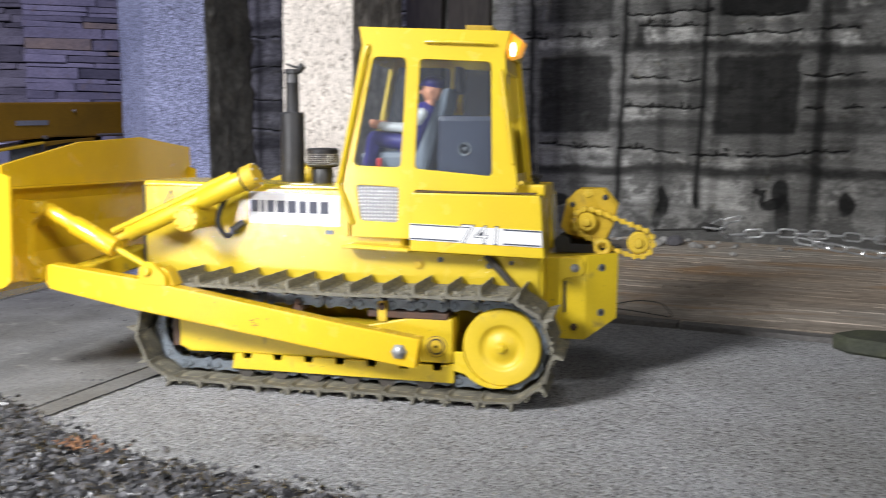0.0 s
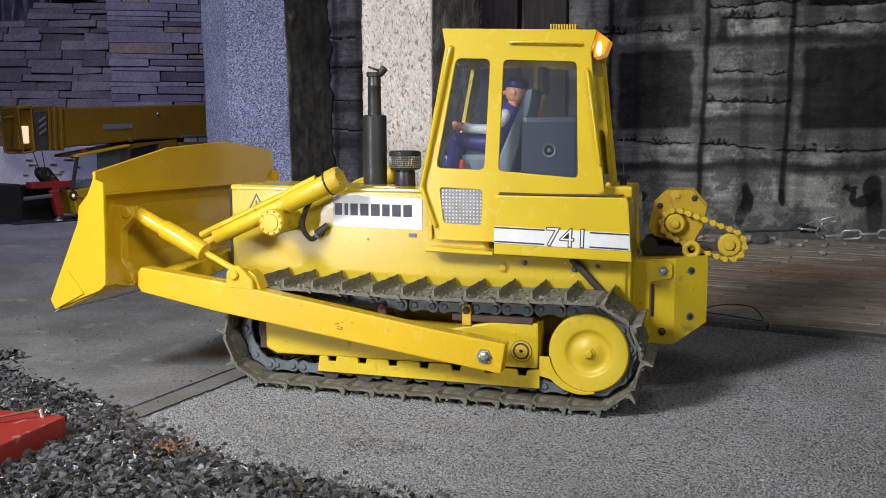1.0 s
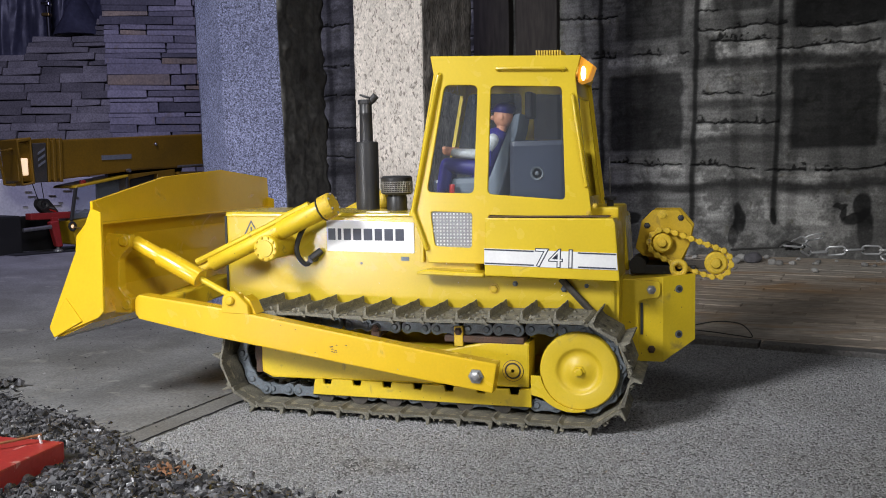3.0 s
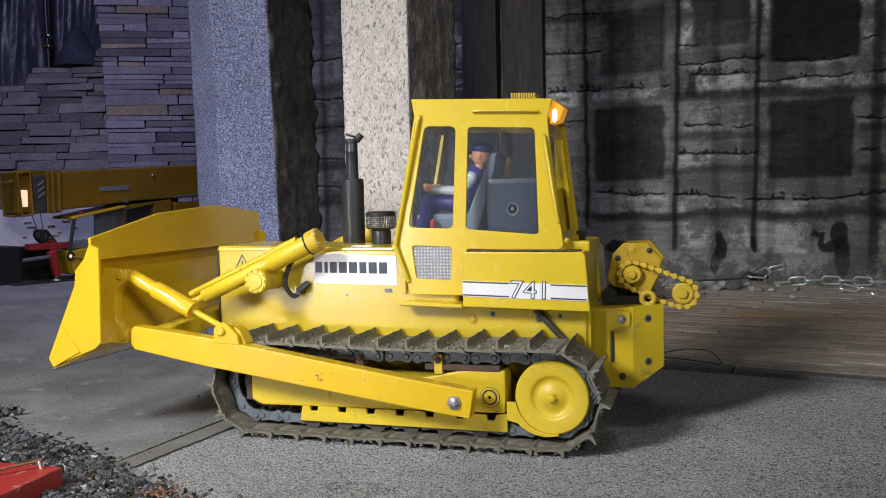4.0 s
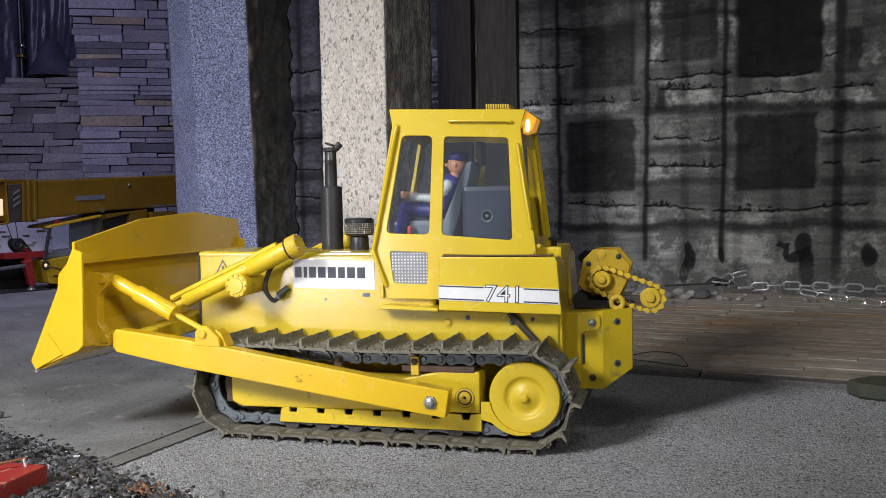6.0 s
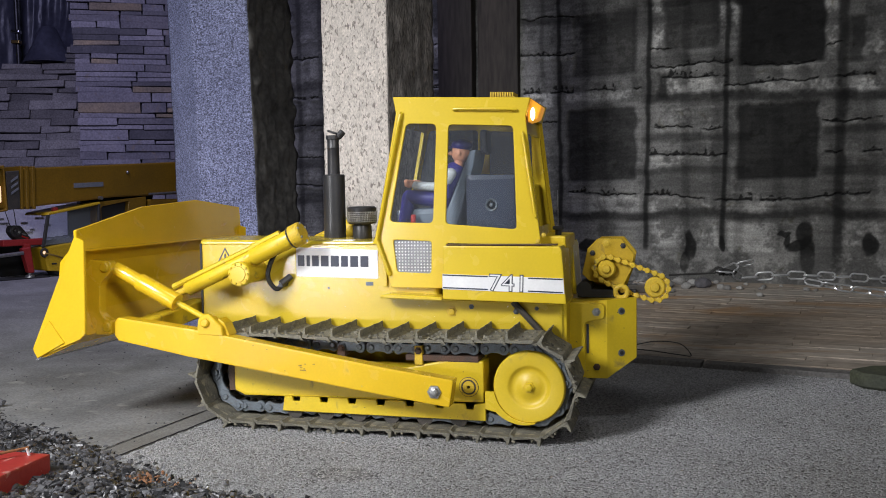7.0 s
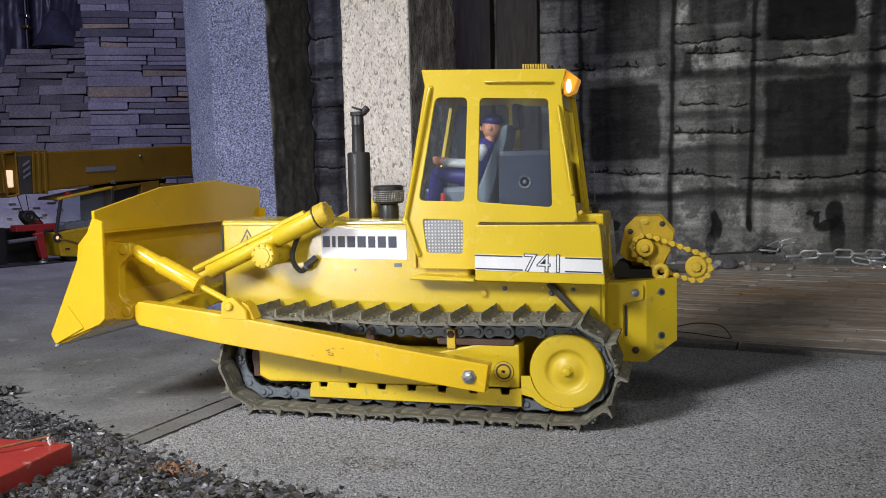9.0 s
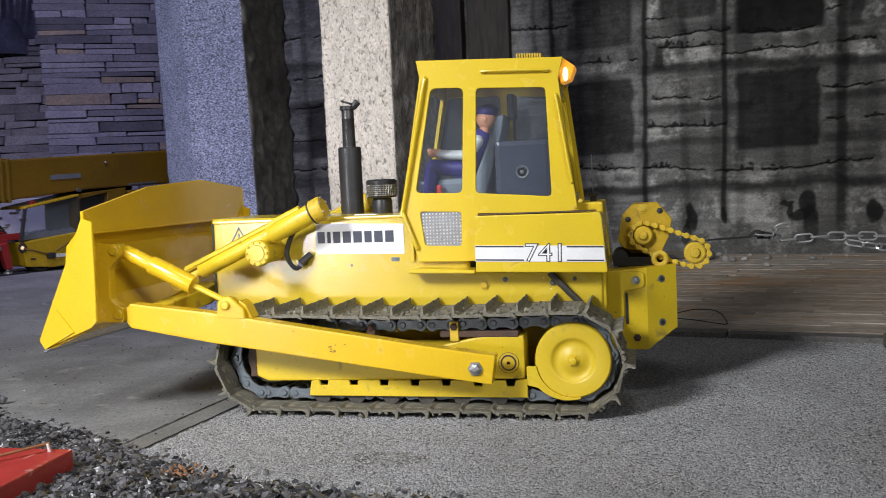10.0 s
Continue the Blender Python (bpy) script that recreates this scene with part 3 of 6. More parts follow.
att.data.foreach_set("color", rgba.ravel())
me.transform(WALL)
CONCRETE = mat("sooty_concrete", (0.43, 0.424, 0.405), (0.34, 0.338, 0.325), rough=0.9, scale=14, fine=350, bump=0.6, grain=0.25, dirt=(0.25, 0.24, 0.20), dirt_at=0.62)
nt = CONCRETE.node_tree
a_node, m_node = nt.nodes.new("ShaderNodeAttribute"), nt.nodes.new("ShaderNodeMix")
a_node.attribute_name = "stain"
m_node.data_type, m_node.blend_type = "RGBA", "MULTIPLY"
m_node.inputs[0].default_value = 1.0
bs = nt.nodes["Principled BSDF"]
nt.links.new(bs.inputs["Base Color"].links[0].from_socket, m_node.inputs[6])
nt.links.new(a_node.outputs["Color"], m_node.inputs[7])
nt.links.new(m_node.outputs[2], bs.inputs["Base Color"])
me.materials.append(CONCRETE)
tagged(new("wall_back", me), "stained concrete wall with a dark lattice, ragged cracks and painted light falloff", "wall", kind="structure")
b = box(-0.88, 1.8, 0.012, 0.07, -0.02, 1.5, 0)
b.transform(WALL)
tagged(part("wall_core", b, MORTAR), "dark wall behind the stained concrete", "wall", kind="structure")


def on_wall(name, s0, s1, d0, d1, z0, z1, material, label, category, w=0.002):
    b = box(s0, s1, -d1, -d0, z0, z1, w)
    b.transform(WALL)
    c = WALL @ Vector(((s0 + s1) / 2, -(d0 + d1) / 2, z0))
    return tagged(part(name, b, material, base=c), label, category)


on_wall("dark_post", -0.322, -0.247, -0.01, 0.020, 0.0, 1.0, POST, "tall dark stained timber board against the wall", "post")
on_wall("dark_post", -0.237, -0.153, -0.01, 0.014, 0.0, 1.0, POST, "tall dark stained timber board against the wall", "post")
on_wall("brown_post", 0.515, 0.600, -0.01, 0.040, 0.0, 1.0, BROWN, "brown weathered timber post against the wall", "post")


# rough granite pillars
def pillar(name, foot, top_shift, materials, slots, amp, label, seed):
    """A rough block on a four-cornered foot; each side is a fine grid pushed in and out."""
    bm = fresh()
    h, n, m = 0.95, 22, 150
    seen = {}

    def vert(i, j, k):
        a, c = Vector((*foot[i], 0)), Vector((*foot[(i + 1) % 4], 0))
        z = 0.72 * k / m if k < m else h
        p = a.lerp(c, j / n) + Vector((*top_shift, 0)) * z
        p.z = z
        key = (round(p.x, 5), round(p.y, 5), round(p.z, 5))
        if key not in seen:
            mid = sum((Vector((*q, 0)) for q in foot), Vector()) / 4
            out = (Vector((p.x, p.y, 0)) - mid).normalized()
            d = noise.noise(p * 60 + Vector((seed, 0, 0))) * 0.5 + noise.noise(p * 160) * 0.35 + noise.noise(p * 18) * 0.9
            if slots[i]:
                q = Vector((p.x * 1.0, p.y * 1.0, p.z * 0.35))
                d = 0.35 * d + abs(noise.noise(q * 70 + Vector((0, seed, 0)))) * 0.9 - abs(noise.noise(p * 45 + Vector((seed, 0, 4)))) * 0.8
            seen[key] = bm.verts.new(p + out * d * amp[i])
        return seen[key]

    for i in range(4):
        for j in range(n):
            for k in range(m):
                f = bm.faces.new((vert(i, j, k), vert(i, j + 1, k), vert(i, j + 1, k + 1), vert(i, j, k + 1)))
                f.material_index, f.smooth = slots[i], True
    ob = part(name, bm, materials, base=(*foot[0], 0))
    return tagged(ob, label, "pillar")


pillar("stone_pillar", [(-0.297, 1.08), (-0.209, 1.08), (-0.172, 1.165), (-0.262, 1.20)], (-0.0005, 0), [CREAM, CREAM_SHADED], (0, 1, 0, 0), (0.0016, 0.0035, 0.002, 0.002), "rough cream granite pillar with dark specks", 1)
pillar("stone_pillar", [(-0.478, 1.085), (-0.402, 1.10), (-0.386, 1.20), (-0.554, 1.15)], (-0.0215, 0), [BLUE_G, ROCK], (0, 1, 0, 0), (0.0016, 0.009, 0.002, 0.0016), "rough blue-grey granite pillar with one black broken side", 5)

# plank ramp behind the kerb, and the kerb
RAMP = Matrix.Translation((0.22, 1.085, 0.0)) @ Matrix.Rotation(radians(-13), 4, "Z")
lift_at = lambda v: 0.004 + 0.078 * v
b = fresh()
vs = [b.verts.new((u, v, z)) for u in (-0.75, 1.2) for v, z in ((-0.016, -0.01), (0.62, -0.01), (0.62, lift_at(0.62) - 0.003), (-0.016, lift_at(-0.016) - 0.003))]
bmesh.ops.convex_hull(b, input=vs)
b.transform(RAMP)
ramp = tagged(part("ramp", b, KERB, base=RAMP @ Vector((0, 0, 0))), "low ramp of narrow weathered wooden planks", "ramp", kind="structure")
for lo, hi, n in ((-0.75, 1.2, 9),):
    u = lo
    k = 0
    while u < hi:
        l = rs.uniform(0.16, 0.30)
        c = box(u, min(u + l - 0.002, hi), -0.038 + rs.uniform(-0.002, 0.002), -0.0175, -0.01, 0.0045 + rs.uniform(-0.0015, 0.002), 0.0012)
        c.transform(RAMP)
        tagged(part("kerb", c, KERB, base=RAMP @ Vector((u, 0, 0))), "dark dirty kerb piece along the plank ramp", "kerb", "kerb pieces", "structure")
        u += l
rest = fresh()
for r in range(42):
    v0 = -0.0166 + r * 0.0150
    u = -0.20 + rs.uniform(-0.08, 0)
    while u < 0.62:
        l = rs.uniform(0.035, 0.115)
        z = lift_at(v0) + rs.uniform(-0.0007, 0.0007)
        c = fresh()
        tilt = 0.078 * 0.0146 + rs.uniform(-0.0003, 0.0003)
        skew = rs.uniform(-0.0004, 0.0004)
        vs = [c.verts.new((x, v + k, zz)) for x, k in ((u, 0), (u + l - 0.0004, skew)) for v, zz in ((v0, z - 0.006), (v0 + 0.0146, z - 0.006 + tilt), (v0 + 0.0146, z + tilt), (v0, z))]
        bmesh.ops.convex_hull(c, input=vs)
        c.transform(RAMP)
        if r < 27:
            part("plank", c, PLANK, ramp)
        else:
            join(rest, c)
        u += l
part("far_planks", rest, PLANK, ramp, kind="stuff")

# stones by the wall's foot: a few pale chunks, a dark one and small ones
spots = [(0.128, 1.568, 0.0105, 0), (0.146, 1.600, 0.0110, 0), (0.158, 1.556, 0.0085, 0), (0.168, 1.580, 0.0100, 0), (0.186, 1.570, 0.0135, 1), (0.213, 1.548, 0.0075, 0), (0.224, 1.541, 0.0065, 0), (0.244, 1.546, 0.0055, 0), (0.270, 1.482, 0.0060, 0), (0.135, 1.520, 0.0055, 0)]
for k in range(26):
    p = WALL @ Vector((rs.uniform(-0.02, 0.42), -rs.uniform(0.012, 0.06), 0))
    spots.append((p.x, p.y, rs.uniform(0.002, 0.0055), 0))
for k, (x, y, r, dark) in enumerate(spots):
    v = (RAMP.inverted() @ Vector((x, y, 0))).y
    b = fresh()
    bmesh.ops.create_icosphere(b, subdivisions=2, radius=r)
    for q in b.verts:
        q.co *= 1 + 0.40 * noise.noise(q.co * (0.9 / r) + Vector((k, 0, 0)))
        q.co.z *= 0.75
    b.transform(Matrix.Translation((x, y, lift_at(v) + r * 0.5)) @ Matrix.Rotation(rs.uniform(0, 6), 4, "Z"))
    tagged(part("pebble", b, SLATE_DARK if dark else PEBBLE, base=(x, y, lift_at(v)), smooth=True, auto=35), "dark lump of stone lying at the wall's foot" if dark else "small pale stone lying at the wall's foot", "pebble", "pebbles at the wall")

# dark green boards on the floor
for foot, z in (([(0.3187, 0.997), (0.327, 0.974), (0.36, 0.955), (0.62, 0.965), (0.66, 1.06), (0.345, 1.022)], 0.016), ([(0.325, 0.775), (0.60, 0.765), (0.62, 0.87), (0.345, 0.868)], 0.014)):
    tagged(part("floor_board", plate(foot, 0.0, z, axis="z", w=0.003), GREEN, base=(*foot[0], 0)), "thick dark green board lying on the asphalt", "board", "green boards")
# stack of pale laths beside the brown post
stack = thing("lath_stack", WALL @ Vector((0.62, -0.10, 0.0)), "stack of pale wooden laths by the wall", "lath stack")
for k in range(5):
    b = box(0.572 + 0.002 * (k % 2), 0.73, -0.13, -0.06, 0.062 + k * 0.0205, 0.0800 + k * 0.0205, 0.0012)
    b.transform(WALL)
    part("lath", b, LATH, stack)
b = box(0.576, 0.72, -0.125, -0.065, 0.035, 0.062, 0.001)
b.transform(WALL)
part("base_block", b, POST, stack)

# gravel in the foreground
edge = [(-0.62, 0.74), (-0.492, 0.69), (-0.421, 0.655), (-0.366, 0.639), (-0.311, 0.612), (-0.268, 0.580), (-0.231, 0.565), (-0.201, 0.546), (-0.139, 0.529), (-0.094, 0.521), (-0.03, 0.508), (0.05, 0.49), (0.12, 0.46)]


def edge_y(x):
    for (xa, ya), (xb, yb) in zip(edge, edge[1:]):
        if xa <= x <= xb:
            return ya + (yb - ya) * (x - xa) / (xb - xa)
    return edge[0][1] if x < edge[0][0] else edge[-1][1]


bed_h = lambda x, y: max(0.0, min(1.0, (edge_y(x) - y) / 0.06)) * 0.006
b = fresh()
cols, rws = 90, 50
gv = [[b.verts.new((x, edge_y(x) - 0.004 - 0.34 * j / rws, 0)) for j in range(rws + 1)] for x in np.linspace(-0.62, 0.12, cols)]
for column in gv:
    for v in column:
        v.co.z = bed_h(v.co.x, v.co.y) + 0.0012 + noise.noise(v.co * 90) * 0.0008
        v.co.y += noise.noise(v.co * 40) * 0.006
for i in range(cols - 1):
    for j in range(rws):
        b.faces.new((gv[i][j], gv[i + 1][j], gv[i + 1][j + 1], gv[i][j + 1]))
tagged(part("gravel_bed", b, SOIL), "dark earth under the gravel", "gravel bed", kind="structure")


def stones(count, place, size, seed):
    """Many small broken stones as one mesh."""
    g = random.Random(seed)
    shapes = []
    for k in range(14):
        t = fresh()
        vs = [t.verts.new(Vector((g.gauss(0, 1), g.gauss(0, 1), g.gauss(0, 1))).normalized() * g.uniform(0.75, 1.15)) for _ in range(10)]
        bmesh.ops.convex_hull(t, input=vs)
        loose = [v for v in t.verts if not v.link_faces]
        bmesh.ops.delete(t, geom=loose, context="VERTS")
        t.verts.index_update()
        shapes.append(([v.co.copy() for v in t.verts], [[v.index for v in f.verts] for f in t.faces]))
        t.free()
    verts, faces = [], []
    for k in range(count):
        x, y, z = place(g)
        r = size(g)
        m = Matrix.LocRotScale((x, y, z + r * 0.25), Euler((g.uniform(0, 6.3), g.uniform(-0.5, 0.5), g.uniform(0, 6.3))), Vector((r * g.uniform(0.9, 1.5), r * g.uniform(0.7, 1.1), r * g.uniform(0.45, 0.8))))
        vs, fs = shapes[g.randrange(14)]
        o = len(verts)
        verts += [m @ v for v in vs]
        faces += [[i + o for i in f] for f in fs]
    me = bpy.data.meshes.new("gravel")
    me.from_pydata([tuple(v) for v in verts], [], faces)
    return me


def in_bed(g):
    while True:
        x = g.uniform(-0.60, 0.05)
        y = edge_y(x) - abs(g.gauss(0, 1)) * 0.10 + 0.004
        if y > 0.28 and not (x < -0.288 and 0.38 < y < 0.560):
            return x, y, bed_h(x, y) + 0.001


def strewn(g):
    x = g.uniform(-0.60, 0.0)
    return x, edge_y(x) + abs(g.gauss(0, 0.012)), 0.0006


def heap(g):
    return -0.520 + g.gauss(0, 0.012), 0.712 + g.gauss(0, 0.010), abs(g.gauss(0, 0.006))


for name, args, m, label in (("gravel", (10500, in_bed, lambda g: g.uniform(0.0017, 0.0043) * (1.25 if g.random() < 0.15 else 1), 3), GRAVEL, "bed of dark crushed stone in the foreground"), ("loose_gravel", (420, strewn, lambda g: g.uniform(0.0010, 0.0034), 5), GRAVEL, "loose stones strewn along the gravel's edge"), ("gravel_heap", (70, heap, lambda g: g.uniform(0.002, 0.006), 7), GRAVEL, "little heap of gravel on the slab"),
                              ("rusty_flakes", (46, lambda g: (-0.209 + g.gauss(0, 0.011), 0.544 + g.gauss(0, 0.006), 0.0045 + g.uniform(0, 0.003)), lambda g: g.uniform(0.0008, 0.0021), 9), ORANGE, "rust-coloured flakes on the gravel")):
    me = stones(*args)
    me.materials.append(m)
    tagged(new(name, me), label, "gravel", kind="stuff")
grit = stones(1500, lambda g: (g.uniform(-0.26, 0.42), 0.50 + 0.6 * g.random() ** 1.4, 0.0), lambda g: g.uniform(0.0005, 0.0013), 21)
grit.materials.append(PEBBLE)
tagged(new("grit", grit), "fine pale grit on the asphalt", "grit", kind="stuff")
dust = stones(500, lambda g: (g.uniform(-0.9, -0.28), g.uniform(0.62, 1.3), 0.0015), lambda g: g.uniform(0.0005, 0.0015), 22)
dust.materials.append(GRAVEL)
tagged(new("slab_grit", dust), "dark grit on the floor slab", "grit", kind="stuff")

# coarse sand grains that make up the asphalt's face, nearest part
g = np.random.RandomState(31)
n = 175000
gx, gy = g.uniform(-0.28, 0.46, n), 0.44 + 0.62 * g.rand(n) ** 1.25
blot = ((gx + 0.0872) / 0.027) ** 2 + ((gy - 0.600) / 0.015) ** 2 + 0.5 * (g.rand(n) - 0.5)
keep = ((blot > 1) | (g.rand(n) < 0.42)) & (gx > -0.279 + (gy - 0.6) * 0.118 + 0.003 * (g.rand(n) - 0.3)) & (gy > np.interp(gx, [e[0] for e in edge], [e[1] for e in edge]) - 0.012) & (gy < 1.045 - 0.23 * (gx - 0.2))
gx, gy = gx[keep], gy[keep]
n = len(gx)
octa = np.array([(1, 0, 0), (0, 1, 0), (-1, 0, 0), (0, -1, 0), (0, 0, 1), (0, 0, -0.6)])
tris = np.array([(0, 1, 4), (1, 2, 4), (2, 3, 4), (3, 0, 4), (1, 0, 5), (2, 1, 5), (3, 2, 5), (0, 3, 5)])
spin = g.uniform(0, 6.28, n)
size = g.uniform(0.00055, 0.00120, n) * (1 + 0.25 * (gy - 0.5))
jit = octa[None] * g.uniform(0.7, 1.35, (n, 6, 1))
px_, py_ = jit[:, :, 0] * np.cos(spin)[:, None] - jit[:, :, 1] * np.sin(spin)[:, None], jit[:, :, 0] * np.sin(spin)[:, None] + jit[:, :, 1] * np.cos(spin)[:, None]
co = np.stack([gx[:, None] + px_ * size[:, None], gy[:, None] + py_ * size[:, None], jit[:, :, 2] * size[:, None] * 0.75 + 0.0002], 2).reshape(-1, 3)
fi = (np.arange(n)[:, None, None] * 6 + tris[None]).reshape(-1)
me = bpy.data.meshes.new("asphalt_grains")
me.vertices.add(len(co)), me.loops.add(len(fi)), me.polygons.add(len(fi) // 3)
me.vertices.foreach_set("co", co.ravel())
me.loops.foreach_set("vertex_index", fi.astype(np.int32))
me.polygons.foreach_set("loop_start", np.arange(0, len(fi), 3, dtype=np.int32))
me.update(calc_edges=True)
me.materials.append(mat("asphalt_grain", (0.345, 0.345, 0.355), (0.27, 0.268, 0.266), rough=0.8, scale=5, fine=400, bump=0.0, grain=0.1, island=0.34))
tagged(new("asphalt_grains", me), "coarse grey sand grains bound in the asphalt", "asphalt", kind="stuff")

# red tin plate on the gravel
RP = Matrix.Translation((-0.2895, 0.539, 0.0115)) @ Matrix.Rotation(radians(3), 4, "Z") @ Matrix.Rotation(radians(1.0), 4, "Y")
tray = thing("red_tray", RP.translation, "red painted tin tray lying on the gravel", "tray")
b = box(-0.16, 0.0, -0.150, 0.0, -0.011, 0.0095, 0.0015)
b.transform(RP)
part("tray_body", b, RED_TIN, tray)
b = join(rod((-0.014, -0.006, 0.009), (-0.014, -0.006, 0.0150), 0.0008, seg=8), rod((-0.012, -0.007, 0.009), (-0.0125, -0.009, 0.0150), 0.0008, seg=8))
b.transform(RP)
part("tray_pin", b, STICKER, tray)
b = tube(curve_pts([(-0.013, -0.006, 0.0150), (-0.045, -0.045, 0.0125), (-0.075, -0.085, 0.0115), (-0.12, -0.14, 0.0120)], 5), 0.0011, 6)
b.transform(RP)
part("tray_cord", b, mat("brown_cord", (0.28, 0.12, 0.05), rough=0.9, scale=100, fine=700), tray)

# tow cable and chain behind the winch
chain = thing("chain", (0.50, 0.90, 0.0), "shiny steel link chain tied to a dark tow cable", "chain")
part("tow_cable", tube(curve_pts([(0.1400, 0.832, 0.1275), (0.158, 0.838, 0.1280), (0.178, 0.846, 0.1285), (0.186, 0.850, 0.1300)], 6), 0.0009, 6), RUBBER, chain, "thin dark tow cable")
b = fresh()
for k in range(4):
    tube(curve_pts([(0.176 + 0.003 * k, 0.846, 0.1285), (0.183 + 0.003 * k, 0.8475 - 0.002 * (k % 2), 0.1335 - 0.001 * k), (0.190 + 0.003 * k, 0.851, 0.1290), (0.184 + 0.003 * k, 0.850, 0.1265)], 4), 0.0011, 6, bm=b)
part("cable_knot", b, RUBBER, chain)
path = curve_pts([(0.186, 0.845, 0.1300), (0.196, 0.848, 0.1285), (0.206, 0.858, 0.1238), (0.2256, 0.861, 0.1248), (0.245, 0.863, 0.1255), (0.283, 0.866, 0.1245), (0.320, 0.870, 0.1222), (0.38, 0.880, 0.116), (0.48, 0.902, 0.098), (0.60, 0.905, 0.065), (0.72, 0.905, 0.028), (0.82, 0.905, 0.004), (0.95, 0.905, 0.004)], 14)
second = curve_pts([(0.262, 0.864, 0.1195), (0.292, 0.866, 0.1142), (0.31, 0.868, 0.1115), (0.38, 0.880, 0.100), (0.48, 0.896, 0.082), (0.60, 0.90, 0.05), (0.74, 0.90, 0.004), (0.90, 0.90, 0.004)], 14)
L, Rr, wire = 0.0154, 0.0034, 0.00086
oval = [Vector((math.copysign((L / 2 - Rr), math.cos(a)) + Rr * math.cos(a), Rr * math.sin(a), 0)) for a in np.linspace(0.01, 2 * math.pi + 0.01, 20, endpoint=False)]
proto = part("link", tube(oval, wire, 6, True), BRIGHT, smooth=True)
base = ROOT[chain.name]
loop_end = curve_pts([(0.192, 0.852, 0.1310), (0.200, 0.857, 0.1345), (0.2112, 0.860, 0.1372)], 14)
for line, turn0 in ((path, 0.0), (second, 0.8), (loop_end, 0.9)):
    acc, k = 0.010, 0
    for p, q in zip(line, line[1:]):
        acc += (q - p).length
        if acc >= L - 2 * wire * 1.15:
            acc -= L - 2 * wire * 1.15
            d = (q - p).normalized()
            m = Matrix.Translation(q - base) @ d.to_track_quat("X", "Z").to_matrix().to_4x4() @ Matrix.Rotation(turn0 + (math.pi / 2 if k % 2 else 0) + rs.uniform(-0.15, 0.15), 4, "X")
            share(proto, m, chain)
            k += 1
bpy.data.objects.remove(proto)

# mobile crane model in the background
CR = Matrix.Translation((-1.196, 1.442, 0)) @ Matrix.Rotation(radians(65.8), 4, "Z")
crane = thing("mobile_crane", CR @ Vector((0.3, 0.05, 0)), "yellow mobile crane model with lowered boom, parked on the slab", "crane")


def cr(name, bm, m, parent=None, label="", smooth=False):
    bm.transform(CR)
    return part(name, bm, m, parent or crane, label, smooth=smooth)


boom = cr("boom", bev(plate([(0.098, 0.190), (0.30, 0.210), (0.95, 0.232), (0.95, 0.318), (0.10, 0.272)], 0.0, 0.075, w=0), 0.004, 2), CRANE_SHADED)
for s in (0.096, 0.108, 0.121):
    cr("collar", bev(plate([(s, 0.188), (s + 0.006, 0.188), (s + 0.008, 0.276), (s + 0.002, 0.276)], -0.003, 0.078, w=0), 0.001, 1), CRANE_SHADED, boom)
cr("boom_lettering", plate([(0.2125, 0.2315), (0.2802, 0.2345), (0.2802, 0.2445), (0.2125, 0.2415)], -0.0012, 0.001, w=0), CAB_GLASS, boom)
cr("boom_rail", rod((0.389, -0.006, 0.2165), (0.462, -0.006, 0.2200), 0.0026, seg=8), ZINC, boom)
cr("boom_stud", ball((0.340, -0.001, 0.266), 0.0035), ZINC, boom)
cr("boom_pin", rod((0.270, -0.010, 0.209), (0.270, 0.0, 0.209), 0.004, seg=10), ZINC, boom)
head = cr("boom_head", bev(plate([(0.045, 0.1815), (0.070, 0.1855), (0.0665, 0.2775), (0.0375, 0.2725)], -0.004, 0.078, [[(0.0475, 0.186), (0.0660, 0.189), (0.0632, 0.270), (0.0420, 0.2665)]], w=0), 0.0015, 1), CRANE_SHADED)
cr("head_box", box(0.040, 0.068, 0.004, 0.074, 0.190, 0.268, 0.002), CRANE_SHADED, head)
cr("head_lamp", box(0.0450, 0.0590, -0.0010, 0.0038, 0.202, 0.236, 0.003), HEADLIGHT, head, "lit head lamp")
plate_h = cr("hazard_plate", bev(plate([(0.0700, 0.1870), (0.0955, 0.1895), (0.0960, 0.2670), (0.0690, 0.2650)], -0.002, 0.006, w=0), 0.001, 1), DARK_STEEL, head)
for k in range(3):
    cr("hazard_stripe", plate([(0.078, 0.218 + k * 0.012), (0.0925, 0.228 + k * 0.012), (0.0925, 0.233 + k * 0.012), (0.078, 0.223 + k * 0.012)], -0.0030, -0.0018, w=0), CAB_GLASS, plate_h)
cr("head_rail", tube([(0.040, 0.02, 0.1835), (0.020, 0.02, 0.1850), (0.012, 0.02, 0.2500), (0.038, 0.02, 0.2540)], 0.0028, 6), CRANE_SHADED, head)
hook = cr("hook_block", bev(plate(rounded([(0.086, 0.153), (0.104, 0.155), (0.126, 0.126), (0.1255, 0.115), (0.112, 0.112), (0.090, 0.130), (0.083, 0.142)], 0.005), 0.02, 0.045, w=0), 0.002, 1), RUBBER)
cr("sheave", lathe((0.0945, 0.019, 0.1430), (0, -1, 0), [(0.0120, -0.004), (0.0120, 0.001), (0.0080, 0.002), (0.0040, 0.000), (0.0015, 0.001)], 20), BLACK, hook, smooth=True)
